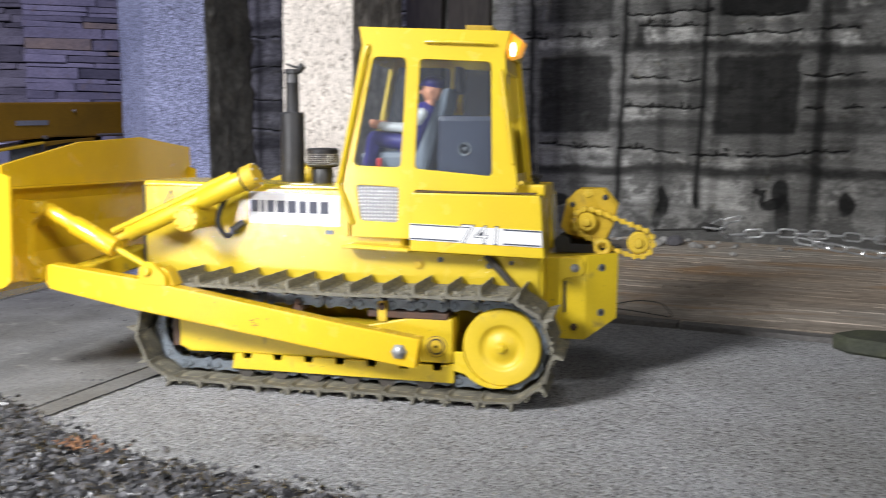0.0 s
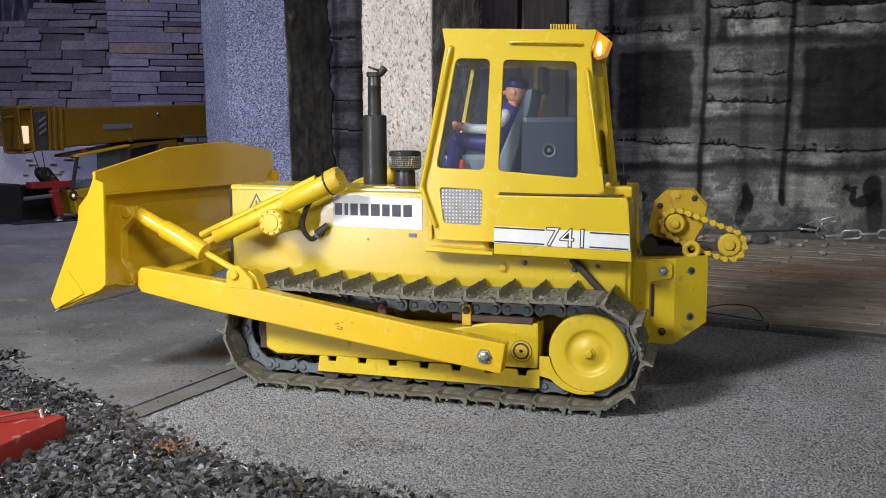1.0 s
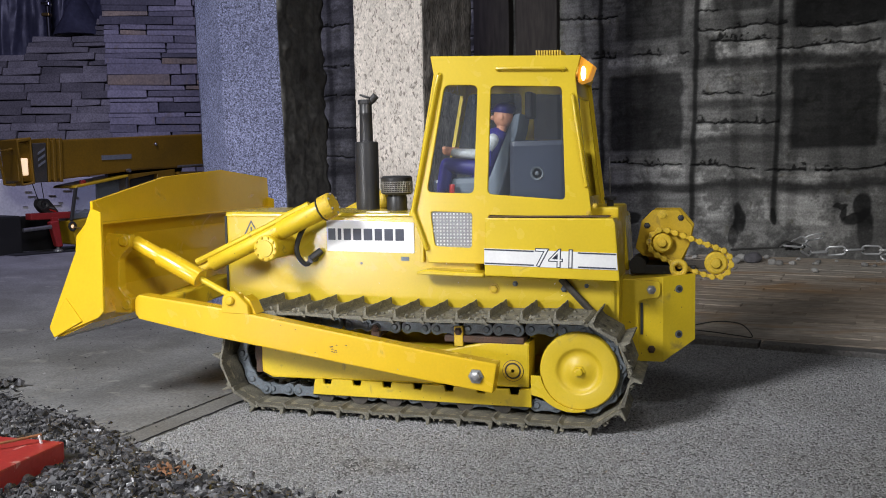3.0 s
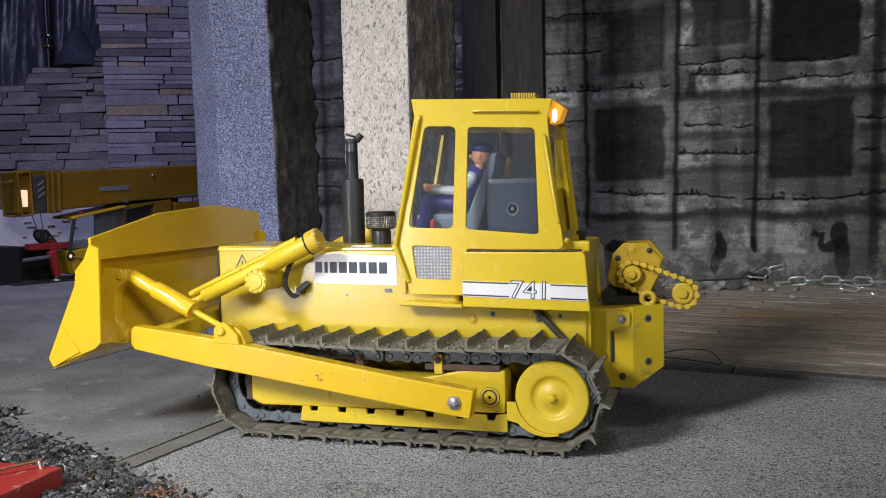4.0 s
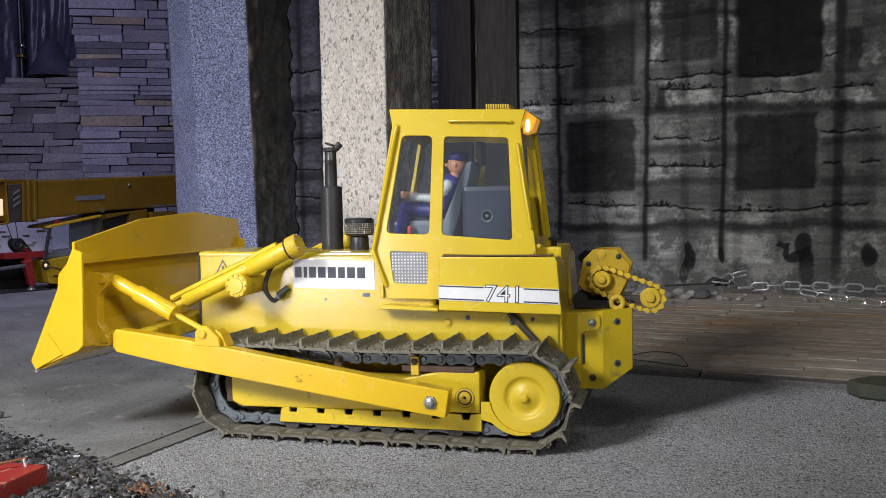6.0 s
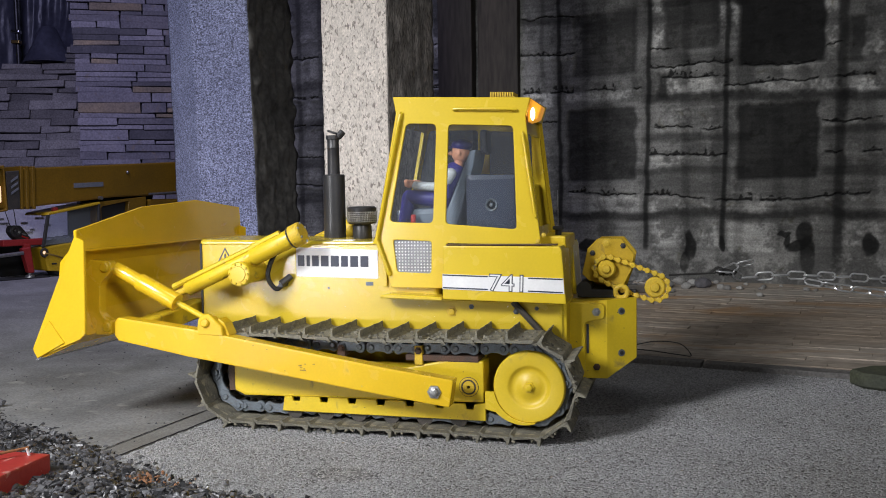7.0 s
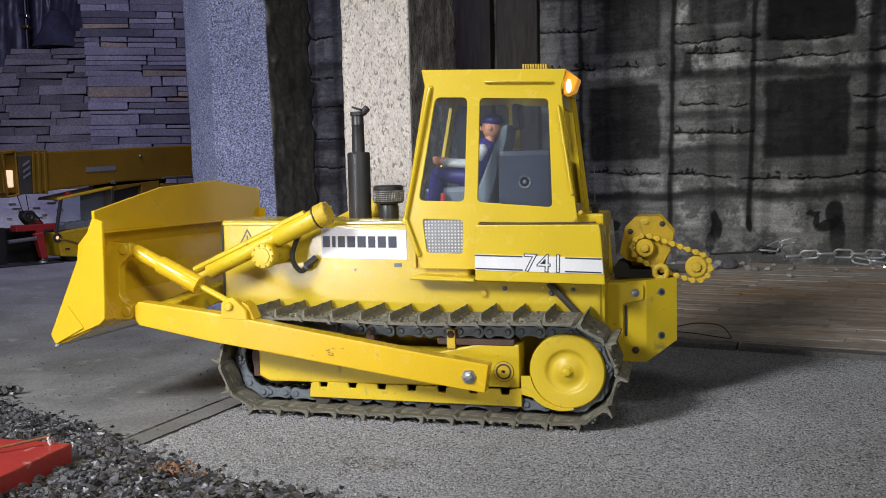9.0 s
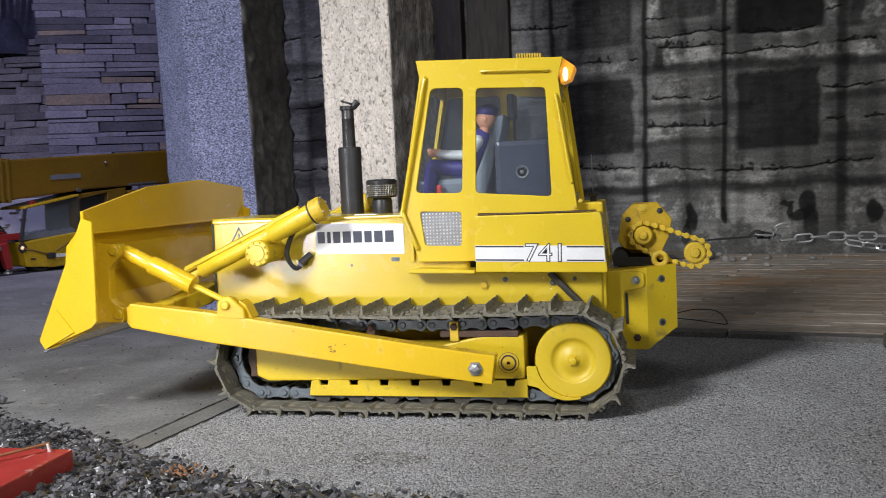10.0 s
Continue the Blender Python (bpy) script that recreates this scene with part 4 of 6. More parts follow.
for k in range(3):
    cr("hook_stripe", plate([(0.100 + 0.005 * k, 0.138 - 0.007 * k), (0.114 + 0.004 * k, 0.133 - 0.007 * k), (0.115 + 0.004 * k, 0.1355 - 0.007 * k), (0.101 + 0.005 * k, 0.1405 - 0.007 * k)], 0.0185, 0.0202, w=0), CAB_GLASS if k != 1 else RED, hook)
for a, c in (((0.078, 0.186), (0.088, 0.152)), ((0.096, 0.188), (0.100, 0.154))):
    cr("hoist_rope", rod((a[0], 0.03, a[1]), (c[0], 0.03, c[1]), 0.0009, seg=6), RUBBER, hook)
cabin = cr("cabin", bev(plate([(0.133, 0.108), (0.264, 0.121), (0.2656, 0.056), (0.200, 0.052), (0.143, 0.058)], -0.01, 0.07, w=0), 0.003, 2), CRANE_LIT)
cr("cabin_roof", bev(plate([(0.146, 0.1740), (0.2645, 0.1950), (0.2650, 0.2005), (0.150, 0.1800)], -0.012, 0.09, w=0), 0.0012, 1), CRANE_LIT, cabin)
cr("cabin_post", bev(plate([(0.1325, 0.108), (0.1385, 0.109), (0.1520, 0.1760), (0.1455, 0.1750)], -0.0125, -0.0060, w=0), 0.0008, 1), RUBBER, cabin)
cr("cabin_post", bev(plate([(0.2590, 0.119), (0.2645, 0.120), (0.2650, 0.1960), (0.2600, 0.1960)], -0.0125, -0.0060, w=0), 0.0008, 1), RUBBER, cabin)
pane = cr("windscreen", plate([(0.1371, 0.112), (0.2593, 0.1214), (0.2635, 0.1943), (0.1459, 0.1734)], -0.0085, -0.0068, w=0), GLASS, cabin, "clear crane windscreen")
pane.visible_shadow = False
# grey panel added to imitate the reflection in the right half of the glass
cr("cabin_bulkhead", bev(plate([(0.2120, 0.118), (0.2640, 0.121), (0.2645, 0.194), (0.2140, 0.185)], 0.030, 0.036, w=0), 0.001, 1), CAB_GLASS, cabin, "grey panel behind the windscreen, added for its reflection")
dash = [(0.138, 0.110), (0.259, 0.119)]
for k in range(7):
    x = 0.257 - k * 0.0172
    dash += [(x, 0.1280 - 0.0010 * k), (x - 0.0086, 0.1318 - 0.0011 * k)]
cr("dashboard", bev(plate(dash, 0.000, 0.055, w=0), 0.0008, 1), CAB_GLASS, cabin)
side_w = cr("cabin_side", bev(plate([(0.2665, 0.056), (0.2660, 0.2000), (0.3826, 0.2107), (0.3775, 0.0754)], -0.004, 0.10, [rounded([(0.2715, 0.1340), (0.2715, 0.1900), (0.3389, 0.2020), (0.3318, 0.1466)], 0.004)], w=0), 0.0012, 1), CRANE_SHADED, cabin)
cr("side_window", plate([(0.2712, 0.1335), (0.2712, 0.1905), (0.3392, 0.2025), (0.3322, 0.1460)], 0.010, 0.012, w=0), BLACK, side_w, "dark side window")
cr("lamp_ring", tube([(0.1360 + 0.0065 * math.cos(a), -0.012, 0.0970 + 0.0078 * math.sin(a)) for a in np.linspace(0, 2 * math.pi, 16, endpoint=False)], 0.0026, 6, True), RUBBER, cabin)
cr("cabin_lamp", ball((0.1360, -0.012, 0.0970), 0.0035, (1, 0.4, 1)), HEADLIGHT, cabin)
cr("mirror_arm", tube(curve_pts([(0.1370, -0.014, 0.0960), (0.155, -0.020, 0.0900), (0.172, -0.021, 0.0840), (0.190, -0.018, 0.0785)], 4), 0.0018, 6), BRASS, cabin)
cr("arm_clamp", box(0.184, 0.199, -0.024, -0.010, 0.0720, 0.0830, 0.002), RUBBER, cabin)
cr("wiper", rod((0.2050, -0.014, 0.0850), (0.2390, -0.014, 0.1035), 0.0016, seg=6), BRASS, cabin)
cr("plain_plate", box(0.2065, 0.2365, -0.0125, -0.0095, 0.0715, 0.0790, 0.001), STICKER, cabin, "plain white bar")
for x in (0.152, 0.248):
    cr("front_vent", box(x, x + 0.010, -0.0118, -0.0095, 0.071 + (x - 0.152) * 0.15, 0.0745 + (x - 0.152) * 0.15, 0.0005), RUBBER, cabin)
cr("roof_lamp", box(0.1660, 0.1760, 0.000, 0.012, 0.1815, 0.1905, 0.002), CRANE_RED, cabin)
cr("superstructure", box(0.388, 0.62, -0.005, 0.11, 0.075, 0.205, 0.005), CRANE_SHADED)
cr("boom_cylinder", rod((0.240, 0.035, 0.2030), (0.42, 0.035, 0.213), 0.009, seg=16, w=0.001), BLACK)
cr("carrier", box(0.150, 0.95, 0.02, 0.11, 0.058, 0.075, 0.003), BLACK)
for s in (0.178, 0.32, 0.60, 0.75):
    wheel = cr("wheel", lathe((s, 0.010, 0.070), (0, -1, 0), [(0.018, -0.02), (0.025, -0.018), (0.026, 0.006), (0.024, 0.010), (0.018, 0.010), (0.016, 0.004), (0.006, 0.006)], 26), RUBBER, smooth=True)
    cr("rim", lathe((s, 0.004, 0.070), (0, -1, 0), [(0.016, -0.004), (0.016, 0.001), (0.006, 0.004), (0.002, 0.004)], 20), ZINC, wheel, smooth=True)
beam = cr("outrigger", box(0.060, 0.150, 0.004, 0.03, 0.113, 0.126, 0.002), CRANE_RED)
cr("outrigger_leg", bev(plate([(0.0940, 0.108), (0.1120, 0.110), (0.1180, 0.056), (0.1060, 0.056)], -0.006, 0.012, w=0), 0.002, 1), CRANE_RED, beam)
cr("outrigger_link", box(0.100, 0.114, 0.000, 0.010, 0.106, 0.116, 0.001), CRANE_RED, beam)
cr("outrigger_ram", rod((0.040, -0.004, 0.0945), (0.096, -0.004, 0.0985), 0.004, seg=10), ZINC, beam)
cr("outrigger_foot", lathe((0.1110, 0.003, 0.046), (0, 0, 1), [(0.010, 0), (0.009, 0.005), (0.004, 0.007), (0.004, 0.014)], 16), ZINC, beam)
# black pad added under the foot, in place of the shadow there
cr("outrigger_pad", box(0.02, 0.148, -0.012, 0.055, 0.030, 0.0475, 0.002), NIGHT)
# the slab rises towards the crane
b = fresh()
vs = [b.verts.new((x, y, z)) for x in (-1.3, 1.3) for y, z in ((-0.62, -0.01), (-0.62, 0.002), (-0.03, 0.045), (1.05, 0.045), (1.05, -0.01))]
bmesh.ops.convex_hull(b, input=vs)
b.transform(CR)
tagged(part("slab_rise", b, SLAB), "worn grey slab rising towards the back", "slab", kind="structure")
# printed sheet, and black block added for the shade, behind the crane's hook
sheet_board = thing("print_board", CR @ Vector((0.16, 0.167, 0)), "white printed board standing behind the crane", "board")
b = box(0.020, 0.330, 0.16, 0.175, 0.0, 0.196, 0.002)
b.transform(CR)
part("board_panel", b, PAPER, sheet_board)
for k in range(11):
    s, z = 0.112 + 0.026 * (k % 5) + 0.006 * (k % 3), 0.135 + 0.016 * (k // 4) + 0.006 * (k % 2)
    b = box(s, s + 0.010 + 0.005 * (k % 3), 0.1585, 0.1602, z, z + 0.0018, 0)
    b.transform(CR)
    part("print_bar", b, SLATE_B, sheet_board)
b = box(-0.36, 0.052, 0.03, 0.16, 0.0, 0.122, 0.004)
join(b, box(0.050, 0.150, 0.09, 0.155, 0.0, 0.116, 0.004))
b.transform(CR)
tagged(part("dark_crate", b, NIGHT, base=CR @ Vector((-0.2, 0.1, 0))), "black block added for the dark zone beside the crane", "crate")

# stacked slate wall and the darker battered one beyond it
SW = Matrix.Translation((-1.915, 2.562, 0)) @ Matrix.Rotation(radians(26.4), 4, "Z")
b = plate([(0.115, 0.0), (1.3, 0.0), (1.3, 1.25), (0.070, 1.25)], 0.012, 0.12, w=0)
b.transform(SW)
slate_wall = tagged(part("wall_slate", b, MORTAR, base=SW.translation), "wall of thin stacked grey slate stones", "wall", kind="structure")
z = 0.20
while z < 1.06:
    h = rs.choice((0.016, 0.021, 0.024, 0.027, 0.031, 0.036))
    s = 0.112 - 0.042 * (z - 0.15) - rs.uniform(0.0, 0.014)
    while s < 0.52:
        l = rs.uniform(0.05, 0.12) if rs.random() < 0.3 else rs.uniform(0.12, 0.26)
        p = rs.uniform(-0.001, 0.0065)
        rows = ((z, h),) if h < 0.030 or rs.random() < 0.55 else ((z, h * 0.5), (z + h * 0.5, h * 0.5))
        for z0, hh in rows:
            c = fresh()
            j = [rs.uniform(-0.0026, 0.0026) for _ in range(4)]
            vs = [c.verts.new(v) for y in (0.02, -p) for v in ((s + 0.0015, y, z0 + 0.0008 + j[0]), (s + l - 0.0015, y, z0 + 0.0008 + j[1]), (s + l - 0.0015 - abs(j[2]), y, z0 + hh - 0.0008 + j[2]), (s + 0.0015 + abs(j[3]), y, z0 + hh - 0.0008 + j[3]))]
            bmesh.ops.convex_hull(c, input=vs)
            bev(c, 0.0014, 1, 40)
            c.transform(SW)
            k = rs.random()
            part("slate", c, SLATE if k < 0.70 else SLATE_TAN if k < 0.85 else SLATE_DARK, slate_wall)
        s += l
    z += h
BW = Matrix.Translation((-3.25, 2.55, 0)) @ Matrix.Rotation(radians(20), 4, "Z")
b = plate([(0.020, 0.0), (0.27, 0.52), (0.56, 0.52), (0.56, 0.0)], -0.4, 1.25, axis="x", w=0)
b.transform(BW)
battered = tagged(part("wall_battered", b, MORTAR, base=BW.translation), "grey sloping wall of stacked stones", "wall", kind="structure")
z = 0.10
while z < 0.88:
    h = rs.uniform(0.022, 0.040)
    s = 0.20 + rs.uniform(0, 0.1)
    while s < 1.16:
        l = rs.uniform(0.07, 0.26)
        if z < 0.865 - 0.42 * max(0.0, 1.06 - s - l * 0.5) + rs.uniform(-0.02, 0.02):
            y = (z - 0.10) * 0.533 - rs.uniform(0, 0.014)
            c = fresh()
            j = [rs.uniform(-0.005, 0.005) for _ in range(4)]
            vs = [c.verts.new((x, yy, zz)) for x, e in ((s, 0), (s + l - 0.004, 1)) for yy, zz in ((y, z + 0.001 + j[e]), (y + 0.12, z + 0.001), (y + h * 0.4, z + h - 0.001 + j[e + 2]), (y + 0.12, z + h - 0.001))]
            bmesh.ops.convex_hull(c, input=vs)
            bev(c, 0.002, 1, 40)
            c.transform(BW)
            part("stone", c, SLATE_B, battered)
        s += l
    z += h
b = box(-0.4, 1.6, 0.70, 0.74, 0.0, 1.7, 0)
b.transform(BW)
tagged(part("backdrop", b, DARKNESS), "dark cloth backdrop", "backdrop", kind="structure")
# crumpled plastic film hanging behind the sloping wall, gathered over a cone
b = fresh()
cols, rws = 90, 60
gv = []
for i in range(cols + 1):
    u = i / cols
    gv.append([])
    for k in range(rws + 1):
        v = k / rws
        x, z = 0.56 + 0.60 * u, 0.60 + 0.95 * v
        fold = 0.030 * noise.noise(Vector((x * 11 + 0.6 * v, 0.8 * v, 1.0))) + 0.014 * noise.noise(Vector((x * 34 - 1.5 * v, 2.2 * v, 5.0))) + 0.006 * abs(noise.noise(Vector((x * 60, z * 26, 9.0))))
        bulge = 0.10 * math.exp(-((x - 0.985) / 0.085) ** 2) * math.exp(-((z - 0.80) / 0.16) ** 2)
        gv[-1].append(b.verts.new((x, 0.60 + fold - bulge, z)))
for i in range(cols):
    for k in range(rws):
        b.faces.new((gv[i][k], gv[i + 1][k], gv[i + 1][k + 1], gv[i][k + 1]))
b.transform(BW)
film = part("plastic_film", b, FILM, base=BW @ Vector((0.9, 0.6, 0.6)), smooth=True, auto=80)
thick = film.modifiers.new("thickness", "SOLIDIFY")
thick.thickness = 0.002
tagged(film, "crumpled bluish plastic film hanging behind the stone wall", "film")
b = lathe((0, 0, 0), (0, 0, 1), [(0.104, 0.0), (0.100, 0.012), (0.066, 0.075), (0.034, 0.148), (0.026, 0.155)], 28)
b.transform(BW @ Matrix.Translation((0.975, 0.42, 0.795)))
tagged(part("dark_cone", b, FILM, base=BW @ Vector((0.975, 0.42, 0.795)), smooth=True), "dark bluish cone-shaped hood on the sloping wall", "cone")
pole = thing("pole", BW @ Vector((0.835, 0.46, 0.72)), "thin black metal pole standing behind the stone wall", "pole")
b = rod((0.835, 0.46, 0.70), (0.828, 0.46, 1.55), 0.009, seg=12)
b.transform(BW)
part("pole_shaft", b, BLACK, pole)
for z in (0.93, 0.885):
    b = box(0.812, 0.846, 0.440, 0.476, z, z + 0.014, 0.003)
    b.transform(BW)
    part("clamp", b, CHROME if z > 0.9 else BRASS, pole, "small bright clamp")

# ---- the bulldozer ----
Y0 = 0.804
far = lambda y: 2 * Y0 - y
dozer = thing("bulldozer", (-0.1, Y0, 0.0), "yellow crawler bulldozer model with raised blade, standing on grey asphalt", "bulldozer")


def bolt(x, y, z, r=0.003, h=0.002, material=ZINC, parent=dozer, name="bolt", d=(0, -1, 0)):
    d = Vector(d)
    b = lathe((x, y, z), d, [(r * 1.5, -0.0005), (r * 1.5, h * 0.35), (r * 1.05, h * 0.35), (r, h), (r * 0.5, h * 1.15)], 6 if name == "bolt" else 18)
    return part(name, b, material, parent)


# body
hood = part("hood", bev(plate([(-0.295, 0.045), (0.0535, 0.045), (0.0535, 0.1095), (-0.058, 0.1120), (-0.06, 0.1615), (-0.295, 0.1645)], 0.762, far(0.762), w=0), 0.004, 3), YELLOW_HOOD, dozer)
hull = part("hull", box(-0.284, 0.056, 0.7640, far(0.7640), 0.028, 0.112, 0.003), YELLOW_SATIN, dozer)
part("seam", plate(rounded([(-0.2945, 0.09), (-0.2925, 0.09), (-0.2925, 0.1605), (-0.2945, 0.1605)], 0.0005), 0.7614, 0.7625, w=0), RUBBER, hood)
part("grille", box(-0.2975, -0.2945, 0.770, far(0.770), 0.094, 0.156, 0.001), DARK_STEEL, hood)
part("hood_ridge", box(-0.292, -0.06, 0.7612, 0.7640, 0.1595, 0.1620, 0.0009), YELLOW, hood)
sticker = part("sticker", plate(rounded([(-0.1945, 0.1300), (-0.1145, 0.1285), (-0.1145, 0.1545), (-0.1945, 0.1570)], 0.001), 0.7614, 0.7622, w=0), STICKER, dozer, "white sticker with a row of dark bars")
x = -0.1930
for wide in (0.0066, 0.0032, 0.0066, 0.0074, 0.0078, 0.0066, 0.0076, 0.0076):
    z = 0.1446 - 0.0006 * (x + 0.193) / 0.07
    part("bar", plate([(x, z - 0.0050), (x + wide, z - 0.0050), (x + wide, z + 0.0050), (x, z + 0.0050)], 0.7611, 0.7616, w=0), INK, sticker)
    x += wide + 0.0023
tri = lambda s: [(-0.268 - 0.0105 * s, 0.1385 + 0.006 * (1 - s)), (-0.268 + 0.0105 * s, 0.1385 + 0.006 * (1 - s)), (-0.268, 0.1567 - 0.010 * (1 - s))]
part("warning_triangle", plate(tri(1.0), 0.7616, 0.7622, [tri(0.80)], w=0), INK, hood)
part("warning_mark", box(-0.2688, -0.2674, 0.7616, 0.7622, 0.1455, 0.1505, 0.0), INK, hood)
part("hood_plate", box(-0.162, -0.142, 0.772, 0.779, 0.1622, 0.1634, 0.0003), STICKER, hood)
part("maker_mark", box(-0.1265, -0.1195, 0.7614, 0.7622, 0.1222, 0.1255, 0.0002), LINK, hood)

# exhaust and air cleaner
exhaust = part("exhaust", lathe((-0.181, 0.825, 0.160), (0, 0, 1), [(0.0108, 0), (0.0108, 0.0640), (0.0100, 0.0652), (0.0062, 0.0655), (0.0058, 0.090), (0.0062, 0.091), (0.0058, 0.092), (0.0058, 0.1030)], 28), BLACK, dozer, "black exhaust stack", smooth=True)
part("neck_ring", rod((-0.181, 0.825, 0.2595), (-0.181, 0.825, 0.2635), 0.0070, seg=20, w=0.0005), BLACK, exhaust)
part("rain_flap", rod((-0.1806, 0.825, 0.2655), (-0.1800, 0.825, 0.2672), 0.0064, seg=20, w=0.0004), BLACK, exhaust)
part("flap_weight", rod((-0.1755, 0.825, 0.2620), (-0.1705, 0.825, 0.2672), 0.0034, seg=12, w=0.0006), BLACK, exhaust)
cleaner = part("air_cleaner", lathe((-0.1475, 0.812, 0.161), (0, 0, 1), [(0.0092, 0), (0.0092, 0.013), (0.0085, 0.0145), (0.0085, 0.0155), (0.0128, 0.0160), (0.0138, 0.0175), (0.0138, 0.0275), (0.0142, 0.0290), (0.0142, 0.0310), (0.0125, 0.0325), (0.004, 0.033)], 28), BLACK, dozer, smooth=True)
rings = fresh()
for k in range(6):
    tube([(-0.1475 + 0.0141 * math.cos(a), 0.812 + 0.0141 * math.sin(a), 0.1790 + k * 0.0018) for a in np.linspace(0, 2 * math.pi, 28, endpoint=False)], 0.0005, 5, True, rings)
for k in range(36):
    a = 2 * math.pi * k / 36
    rod((-0.1475 + 0.0141 * math.cos(a), 0.812 + 0.0141 * math.sin(a), 0.1785), (-0.1475 + 0.0141 * math.cos(a + 0.1), 0.812 + 0.0141 * math.sin(a + 0.1), 0.1888), 0.0004, seg=4, bm=rings)
part("screen", rings, ZINC, cleaner)

# cab
cab_out = [(-0.1000, 0.1215), (-0.0480, 0.1210), (-0.0480, 0.1610), (0.0352, 0.1590), (0.0225, 0.2690), (0.0270, 0.2848), (-0.0955, 0.2905), (-0.0930, 0.2760), (-0.1142, 0.1650)]
win_a = rounded([(-0.0838, 0.2668), (-0.0560, 0.2655), (-0.0605, 0.1785), (-0.1008, 0.1800)], 0.005)
win_b = rounded([(-0.0452, 0.2645), (0.0120, 0.2615), (0.0142, 0.1728), (-0.0490, 0.1780)], 0.004)
vent = rounded([(-0.0978, 0.1642), (-0.0620, 0.1628), (-0.0628, 0.1340), (-0.0945, 0.1352)], 0.003)
cab = part("cab", plate(cab_out, 0.7560, 0.7590, [win_a, win_b, vent], 0.0004), YELLOW, dozer, "yellow cab with side windows")
far_a = rounded([(-0.0895, 0.2668), (-0.0400, 0.2655), (-0.0400, 0.1785), (-0.1080, 0.1800)], 0.004)
far_b = rounded([(-0.0290, 0.2645), (0.0120, 0.2615), (0.0142, 0.1728), (-0.0290, 0.1780)], 0.004)
part("cab_side", plate(cab_out, far(0.7590), far(0.7560), [far_a, far_b], 0.0004), YELLOW, cab)
lerp = lambda p, q, t: tuple(a + (b - a) * t for a, b in zip(p, q))


def cab_frame(low, high, name, bars, side=1):
    """A leaning frame across the cab between two heights; bars: (from, to) shares of the height."""
    dx = Vector((high[0] - low[0], 0, high[1] - low[1])).normalized().cross(Vector((0, 1, 0))) * 0.003 * side
    for a, b in bars:
        p, q = lerp(low, high, a), lerp(low, high, b)
        bm = fresh()
        vs = [bm.verts.new((x + s * dx.x, y, z + s * dx.z)) for y in (0.7660, 0.8418) for s in (0, 1) for x, z in (p, q)]
        bmesh.ops.convex_hull(bm, input=vs)
        part(name, bm, YELLOW, cab)
    for y in (0.7592, 0.8480 - 0.006):
        bm = fresh()
        vs = [bm.verts.new((x + s * dx.x, yy, z + s * dx.z)) for yy in (y, y + 0.0066) for s in (0, 1) for x, z in (low, high)]
        bmesh.ops.convex_hull(bm, input=vs)
        part("post", bm, YELLOW, cab)


cab_frame((-0.1142, 0.1650), (-0.0930, 0.2760), "front_bar", [(0.0, 0.13), (0.90, 1.0)], -1)
cab_frame((0.0322, 0.1590), (0.0195, 0.2690), "rear_bar", [(0.0, 0.14), (0.88, 1.0)])
part("front_panel", plate([(0.7592, 0.1215), (far(0.7592), 0.1215), (far(0.7592), 0.1650), (0.7592, 0.1650)], -0.1085, -0.1055, axis="x"), YELLOW, cab)
part("roof", bev(plate([(-0.0955, 0.2905), (0.0270, 0.2848), (0.0240, 0.2720), (0.0225, 0.2690), (0.0205, 0.2690), (0.0205, 0.2790), (-0.0900, 0.2840), (-0.0900, 0.2765), (-0.0930, 0.2760)], 0.7591, far(0.7591), w=0), 0.0006, 1), YELLOW, cab)
part("cab_floor", box(-0.105, 0.030, 0.7600, far(0.7600), 0.158, 0.1615, 0.0005), DARK_GREY, cab)
for name, hole, other in (("window", win_a, far_a), ("rear_window", win_b, far_b)):
    for y, hole in ((0.7574, hole), (far(0.7574), other)):
        o = part(name, plate([(x * 1.0, z) for x, z in hole], y - 0.0003, y + 0.0003, w=0), GLASS, cab, "clear window pane")
        o.visible_shadow = False
# punched vent sheet with its studs
sheet = part("vent_sheet", plate(vent, 0.7576, 0.7584, w=0), MESH, cab, "bright punched metal sheet")
studs = fresh()
for i in range(12):
    for j in range(10):
        x, z = -0.0955 + i * 0.0029, 0.1366 + j * 0.0028
        if x > -0.0945 - (z - 0.1352) * 0.10:
            join(studs, lathe((x, 0.7577, z), (0, -1, 0), [(0.00092, 0), (0.0007, 0.0006), (0.00035, 0.0008)], 7))
part("studs", studs, BRIGHT, sheet, kind="stuff", smooth=True)
# rails
part("handrail", tube(curve_pts([(-0.0885, 0.7565, 0.2690), (-0.0895, 0.7530, 0.2680), (-0.1118, 0.7530, 0.1672), (-0.1122, 0.7530, 0.1640), (-0.1018, 0.7530, 0.1352), (-0.1014, 0.7565, 0.1345)], 5), 0.0016, 8), YELLOW, cab, smooth=True)
part("handrail", tube(curve_pts([(0.0205, 0.7565, 0.2515), (0.0212, 0.7530, 0.2500), (0.0305, 0.7530, 0.1880), (0.0310, 0.7565, 0.1865)], 5), 0.0013, 8), YELLOW, cab, smooth=True)
part("roof_rail", tube(curve_pts([(-0.0370, 0.7565, 0.2762), (-0.0360, 0.7530, 0.2775), (0.0120, 0.7530, 0.2752), (0.0125, 0.7565, 0.2735)], 5), 0.0011, 8), YELLOW, cab, smooth=True)
grid = fresh()
for k in range(10):
    box(-0.016 + k * 0.0022, -0.0148 + k * 0.0022, 0.795, 0.820, 0.2865 - k * 0.0001, 0.2955 - k * 0.0001, 0.0, grid)
